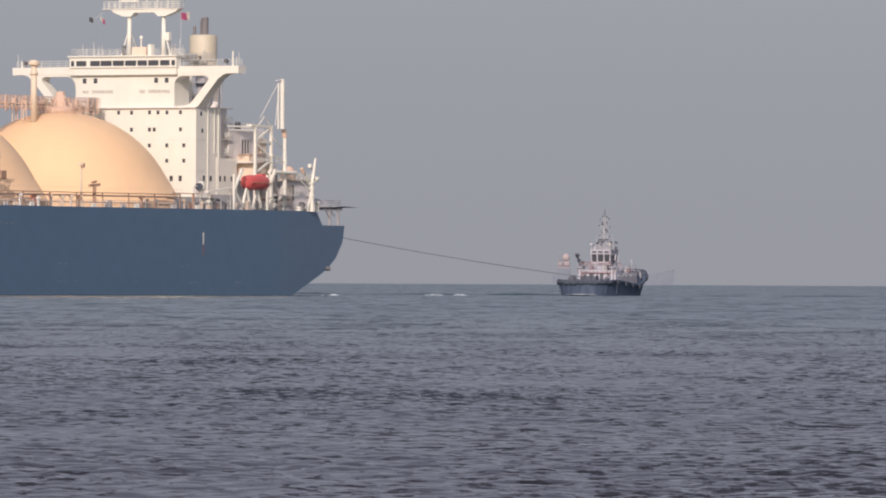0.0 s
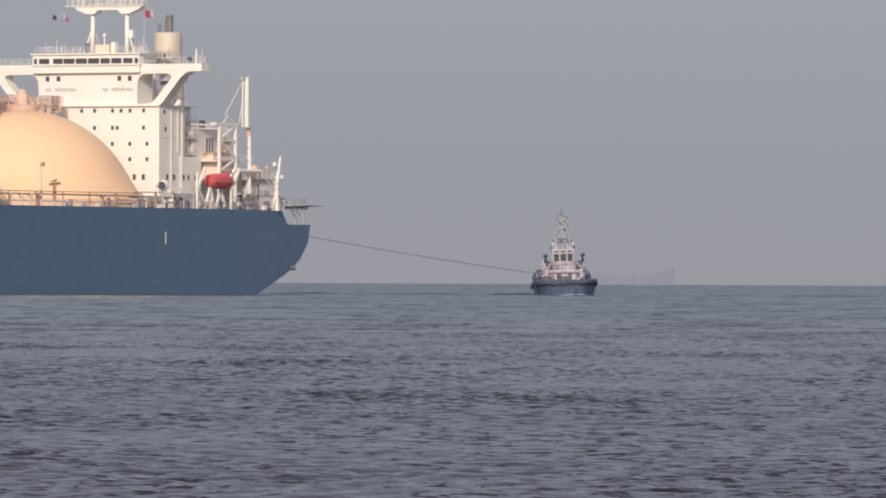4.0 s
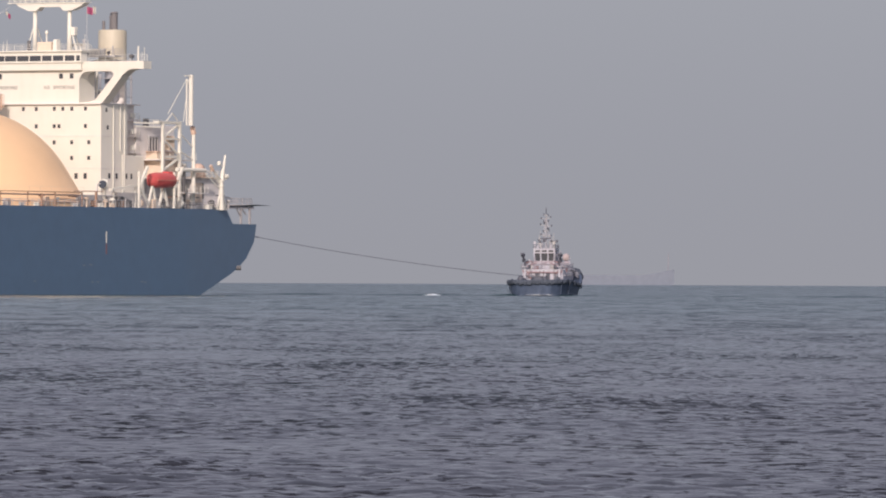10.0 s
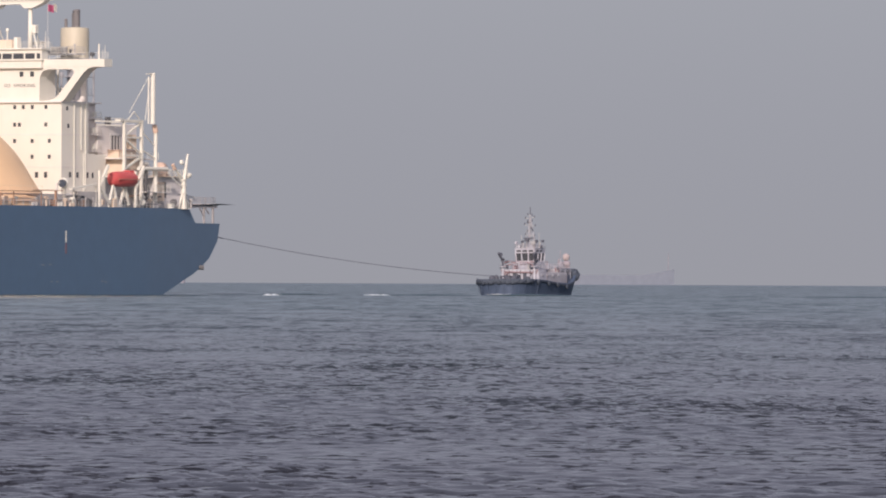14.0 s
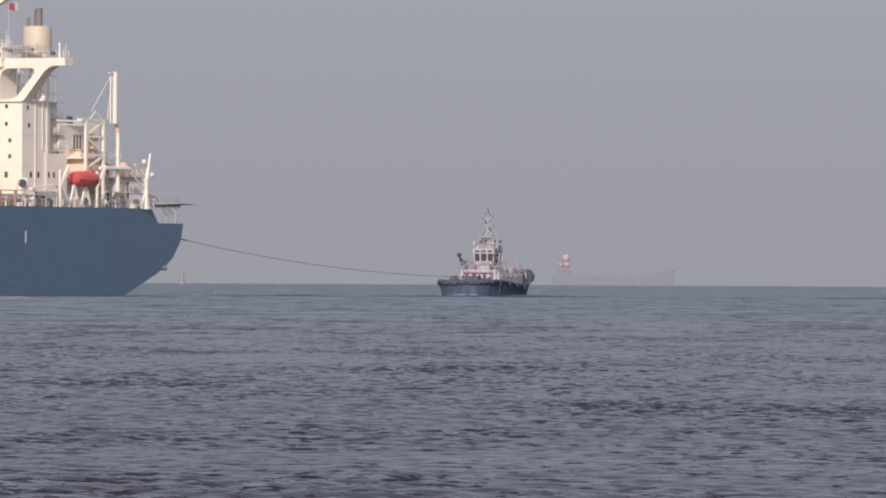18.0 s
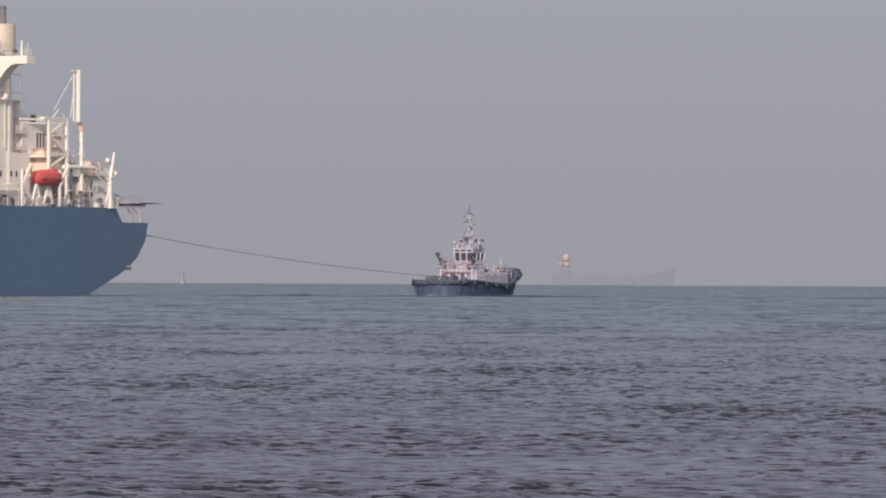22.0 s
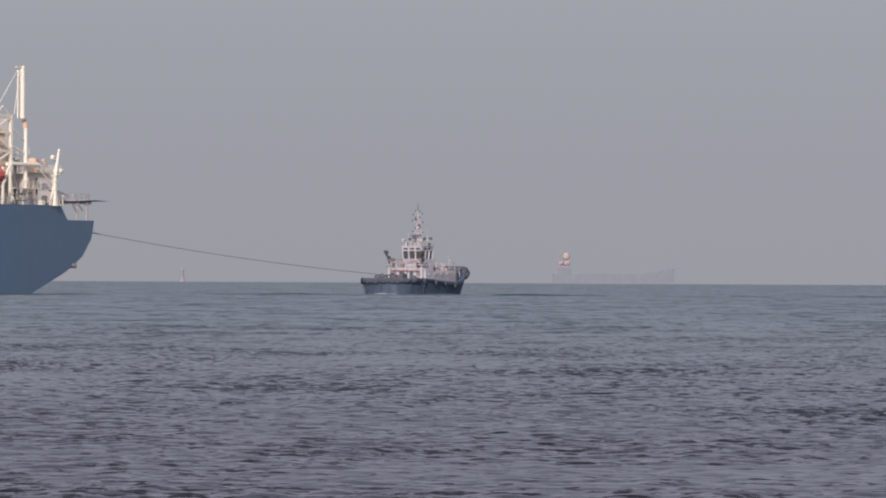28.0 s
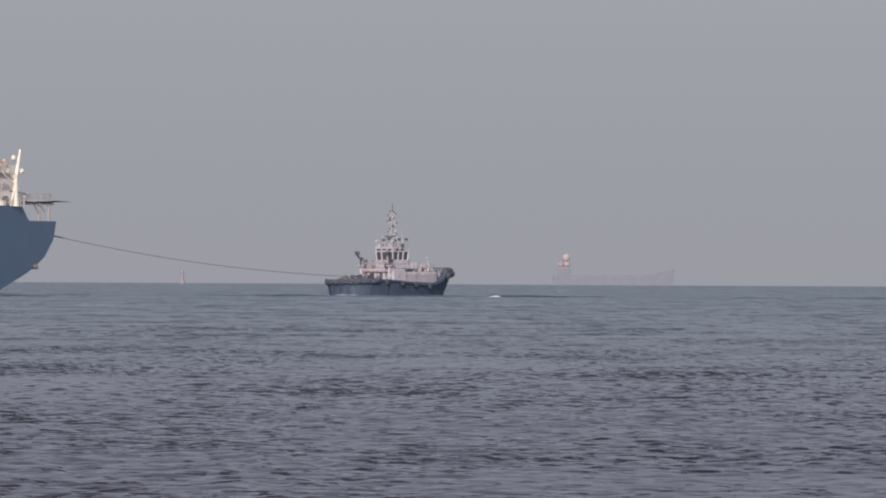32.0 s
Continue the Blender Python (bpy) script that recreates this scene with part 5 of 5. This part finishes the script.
# ---- the low wash that trails behind the two vessels ----
def wash():
    rng = random.Random(8)
    ph = [(rng.uniform(.04, .5), rng.uniform(0, 6.28)) for _ in range(9)]
    bm = B()
    cols = []
    for i in range(521):
        x = -150 + .5 * i
        hgt = .13 + .045 * sum(math.sin(k * x + p) for k, p in ph)
        hgt = max(.02, hgt)
        off = 1458 + 1.2 * math.sin(.05 * x) + .8 * math.sin(.17 * x)
        cols.append([bm.verts.new((x, off + y, z)) for y, z in ((-2.2, -.15), (-.7, hgt * .75), (0, hgt), (1.2, hgt * .5), (3, -.15))])
    for a, c in zip(cols, cols[1:]):
        for k in range(4):
            bm.faces.new((a[k], c[k], c[k + 1], a[k + 1]))
    return tagged(part("water_wash", bm, WATER, None, "", True), "low dark line of wash on the sea", "wake", kind="structure")


WASH = wash()
EBB = [(0, 0), (8, -40), (16, -110), (24, -130), (32, -140)]   # how far the wash has drifted inshore


# ---- foam ----
def foam_patch(name, length, width, seed, label):
    rng = random.Random(seed)
    bm = B()
    for k in range(int(length * 2.2)):
        x = rng.uniform(-.5, .5) * length
        y = rng.uniform(-.5, .5) * width
        r = rng.uniform(.25, .8) * (1 - abs(x) / length)
        hh = rng.uniform(.06, .24) * (1 - (2 * abs(x) / length) ** 2) + .05
        vs = [bm.verts.new((x + r * 1.8 * math.cos(a) * rng.uniform(.7, 1.2), y + r * math.sin(a) * rng.uniform(.7, 1.2), 0)) for a in (k2 * math.pi / 4 for k2 in range(8))]
        top = bm.verts.new((x, y, hh))
        for a, c in zip(vs, vs[1:] + vs[:1]):
            bm.faces.new((a, c, top))
    ob = part(name, bm, FOAM, None, "", True)
    return tagged(ob, label, "foam", "foam patches", "stuff")


# ---- what moves ----
SHIP_WAY = [(0, 0), (3, 8.65), (6, 17.8), (9, 26.65), (12, 35.85), (14, 41.7), (17, 50.6), (20, 59.1), (23, 67.6), (25, 73.3), (28, 81.7), (30, 87.4), (32, 93.4)]
TUG_WAY = [(0, 29.2, 1440.6, 21), (1, 27.6, 1437.7, 17), (2, 25.6, 1434.8, 12), (3, 23.5, 1431.9, 6), (4.2, 21.6, 1428.5, -3), (5.5, 19.4, 1424.7, -11.5),
           (6, 18.8, 1423.3, -13), (7, 18.3, 1420.4, -11), (8, 18.3, 1417.5, -7.5), (9, 18.1, 1414.35, -3), (10, 18.4, 1411.8, 10), (11, 18.4, 1408.9, 17),
           (12, 17.7, 1406.1, 22.5), (13, 16.6, 1403.2, 25), (14, 15.2, 1400.4, 26.5), (15.2, 13.1, 1397, 25.5), (16.5, 10.5, 1393.2, 24), (18, 7.7, 1388.8, 21.5),
           (19, 6.4, 1385.9, 21.5), (20, 5.5, 1383.1, 23), (21, 4.9, 1380.2, 25.5), (22, 4.3, 1377.4, 29), (23, 3.3, 1374.6, 31), (24, 1.8, 1371.7, 31),
           (25, -0.5, 1368.8, 28.5), (26.2, -2.7, 1365.3, 27), (27.5, -4.1, 1361.6, 26.5), (29, -5.6, 1357.3, 30.5), (30, -6.2, 1354.5, 36), (31, -7.3, 1351.7, 39),
           (32, -9.0, 1348.8, 39)]
SAG = [(0, .55), (3, .5), (6, .4), (8, .8), (11, 1.0), (12, 1.32), (14, 1.4), (17, .9), (18, 1.9), (19, 2.9), (20, 3.3), (21, 2.3), (22, 1.0), (23, .8), (24, 1.6), (25.5, 1.6), (26.8, 1.1), (28, .75), (29.5, 1.2), (31, 1.9), (32, 1.7)]
BIRD_WAY = [(0, -70, .8), (15, -52, .8), (17, -27.1, .8), (18.2, -10.9, .85), (19.3, 4.4, 1.5), (19.6, 8.3, 5.1), (19.9, 11.8, 10.05), (20.0, 13.05, 11.75), (20.25, 14.4, 13.85),
            (20.5, 15.5, 14.1), (20.6, 16.9, 13.4), (21.0, 22.65, 11.45), (21.3, 26.85, 10.6), (23, 46, 10), (32, 90, 10)]
HEEL = [(0, 0), (3.5, -1.5), (5.5, -4), (6.5, -3.6), (8, -2), (10, 0), (32, 0)]
DRIFT = [(0, .2), (6, .46), (12, .69), (18, .9), (24, 1.2), (32, 1.63)]
HEAD = -120.0


def table(t, rows, k=1):
    return float(np.interp(t, [r[0] for r in rows], [r[k] for r in rows]))


def ship_pose(t):
    """She makes way to the south-west and swings slowly to starboard."""
    s = table(t, SHIP_WAY)
    return pose(-31 - .5 * s + table(t, DRIFT), 1385 - .8660254 * s, 0, 0, 0, HEAD - 2.05 * t / 32)


def tug_pose(t):
    bob = math.sin(t * 1.7) * .5
    return pose(table(t, TUG_WAY), table(t, TUG_WAY, 2), .2 + .06 * math.sin(t * 1.3), bob + table(t, HEEL), .4 * math.sin(t * 1.1), 90 - table(t, TUG_WAY, 3))


line = empty("tow_line", "dark slack tow line between ship and tug", "rope")
PIECES = 22
line_bits = [part("rope_length", rod(B(), (0, 0, -.5), (0, 0, .5), .062, seg=6), ROPE, line) for _ in range(PIECES)]


def rope_points(t):
    a = ship_pose(t) @ Vector((7.2, 8.0, 11.95))
    b = tug_pose(t) @ Vector((-8.9, 0, 3.12))
    sag = table(t, SAG)
    return [a.lerp(b, q) - Vector((0, 0, 4 * sag * q * (1 - q))) for q in (i / PIECES for i in range(PIECES + 1))]


ROPE_LEN = max((q - p).length for t in range(0, 33, 4) for p, q in zip(rope_points(t), rope_points(t)[1:])) * 1.04
for ob in line_bits:
    for v in ob.data.vertices:
        v.co.z *= ROPE_LEN
# chafing gear lashed round the line near the ship
for v in line_bits[3].data.vertices:
    v.co.x *= 1.8
    v.co.y *= 1.8
    v.co.z *= .8
FOAMS = [(foam_patch("foam", 7, 1.4, 1, "white breaking foam on the water"), 0.6, 1335, [(0, .16), (1.2, -.5)]),
         (foam_patch("foam", 3, 1.0, 2, "small white foam fleck on the water"), -19, 1345, [(0, 0), (1.5, -.5)]),
         (foam_patch("foam", 5, 1.2, 3, "white foam streak on the water"), -10, 1350, [(8, -.5), (8.8, 0), (9.6, -.5)]),
         (foam_patch("foam", 3, 1.0, 4, "white foam streak on the water"), -2, 1352, [(8, -.5), (9, 0), (10.4, -.5)]),
         (foam_patch("foam", 4, 1.0, 5, "white foam fleck on the water"), 41, 1340, [(18, -.5), (18.9, 0), (20, -.5)]),
         (foam_patch("foam", 4, 1.0, 6, "white foam fleck on the water"), -33, 1320, [(13, -.5), (14, 0), (15, -.5)])]
rng_foam = random.Random(12)
for t0, bearing, span in ((1.9, -2.8, 3), (2.1, -9.0, 4), (2.0, -14.5, 6), (2.2, 8.6, 2.4), (8.0, -21.8, 5), (8.1, -44, 3), (14.0, -11.3, 4), (23.6, -40.5, 4), (24.1, -32.5, 3), (2.9, -8.7, 4), (3.0, -12.8, 3), (3.1, 6.8, 2.4), (5.7, -2.5, 3), (7.0, -17, 4), (7.2, 7.8, 3), (10.0, -1.7, 3), (11.4, -11.8, 4),
                          (12.0, -19, 3), (16.6, -14.4, 3), (20.5, -14.4, 3.5), (24.0, 39.2, 3), (31.2, 9, 1.4)):
    FOAMS.append((foam_patch("foam", span, .9, rng_foam.randrange(999), "small white foam fleck on the wash"), bearing - .3 * t0, 1446 + table(t0, EBB), [(t0 - 1.3, -.5), (t0 - .7, .02), (t0 + .6, .04)] + [(t0 + 1.3, -.5)] * (t0 < 30.6)))


tug_wash = foam_patch("foam", 2.6, 1.0, 77, "white churned foam under the tug's stern")
for v in tug_wash.data.vertices:
    v.co.x, v.co.y, v.co.z = -v.co.y * .8, v.co.x * 2.2, v.co.z * 1.1


def motions():
    walk(ship, [(t, ship_pose(t)) for t, _ in SHIP_WAY])
    walk(boat, [(t, ship_pose(t)) for t, _ in SHIP_WAY])
    walk(tug, [(r[0], tug_pose(r[0])) for r in TUG_WAY])
    walk(tug_wash, [(r[0], tug_pose(r[0]) @ pose(-12.7, 0, 0)) for r in TUG_WAY])
    walk(SEA, [(0, pose(-7, 0, 0)), (16, pose(0, -16, 0)), (32, pose(7, -32, 0))])
    walk(bird, [(t, pose(x, 420, z, 0, -20 if 19.3 < t < 20.3 else 0, 12)) for t, x, z in BIRD_WAY])
    walk(WASH, [(t, pose(0, y, 0)) for t, y in EBB])
    for i, ob in enumerate(line_bits):
        rows = []
        for t in [r[0] for r in TUG_WAY]:
            pts = rope_points(t)
            mid, d = (pts[i] + pts[i + 1]) / 2, pts[i + 1] - pts[i]
            rows.append((t, Matrix.Translation(mid) @ d.to_track_quat("Z", "Y").to_matrix().to_4x4()))
        walk(ob, rows)
    for ob, x, y, rise in FOAMS:
        rows = [(t, pose(x + .3 * t, y, z)) for t, z in rise]
        if rows[0][0] > 0:
            rows.insert(0, (0, pose(x, y, rise[0][1])))
        rows.append((32, pose(x + 9, y, rise[-1][1])))
        walk(ob, rows)


motions()
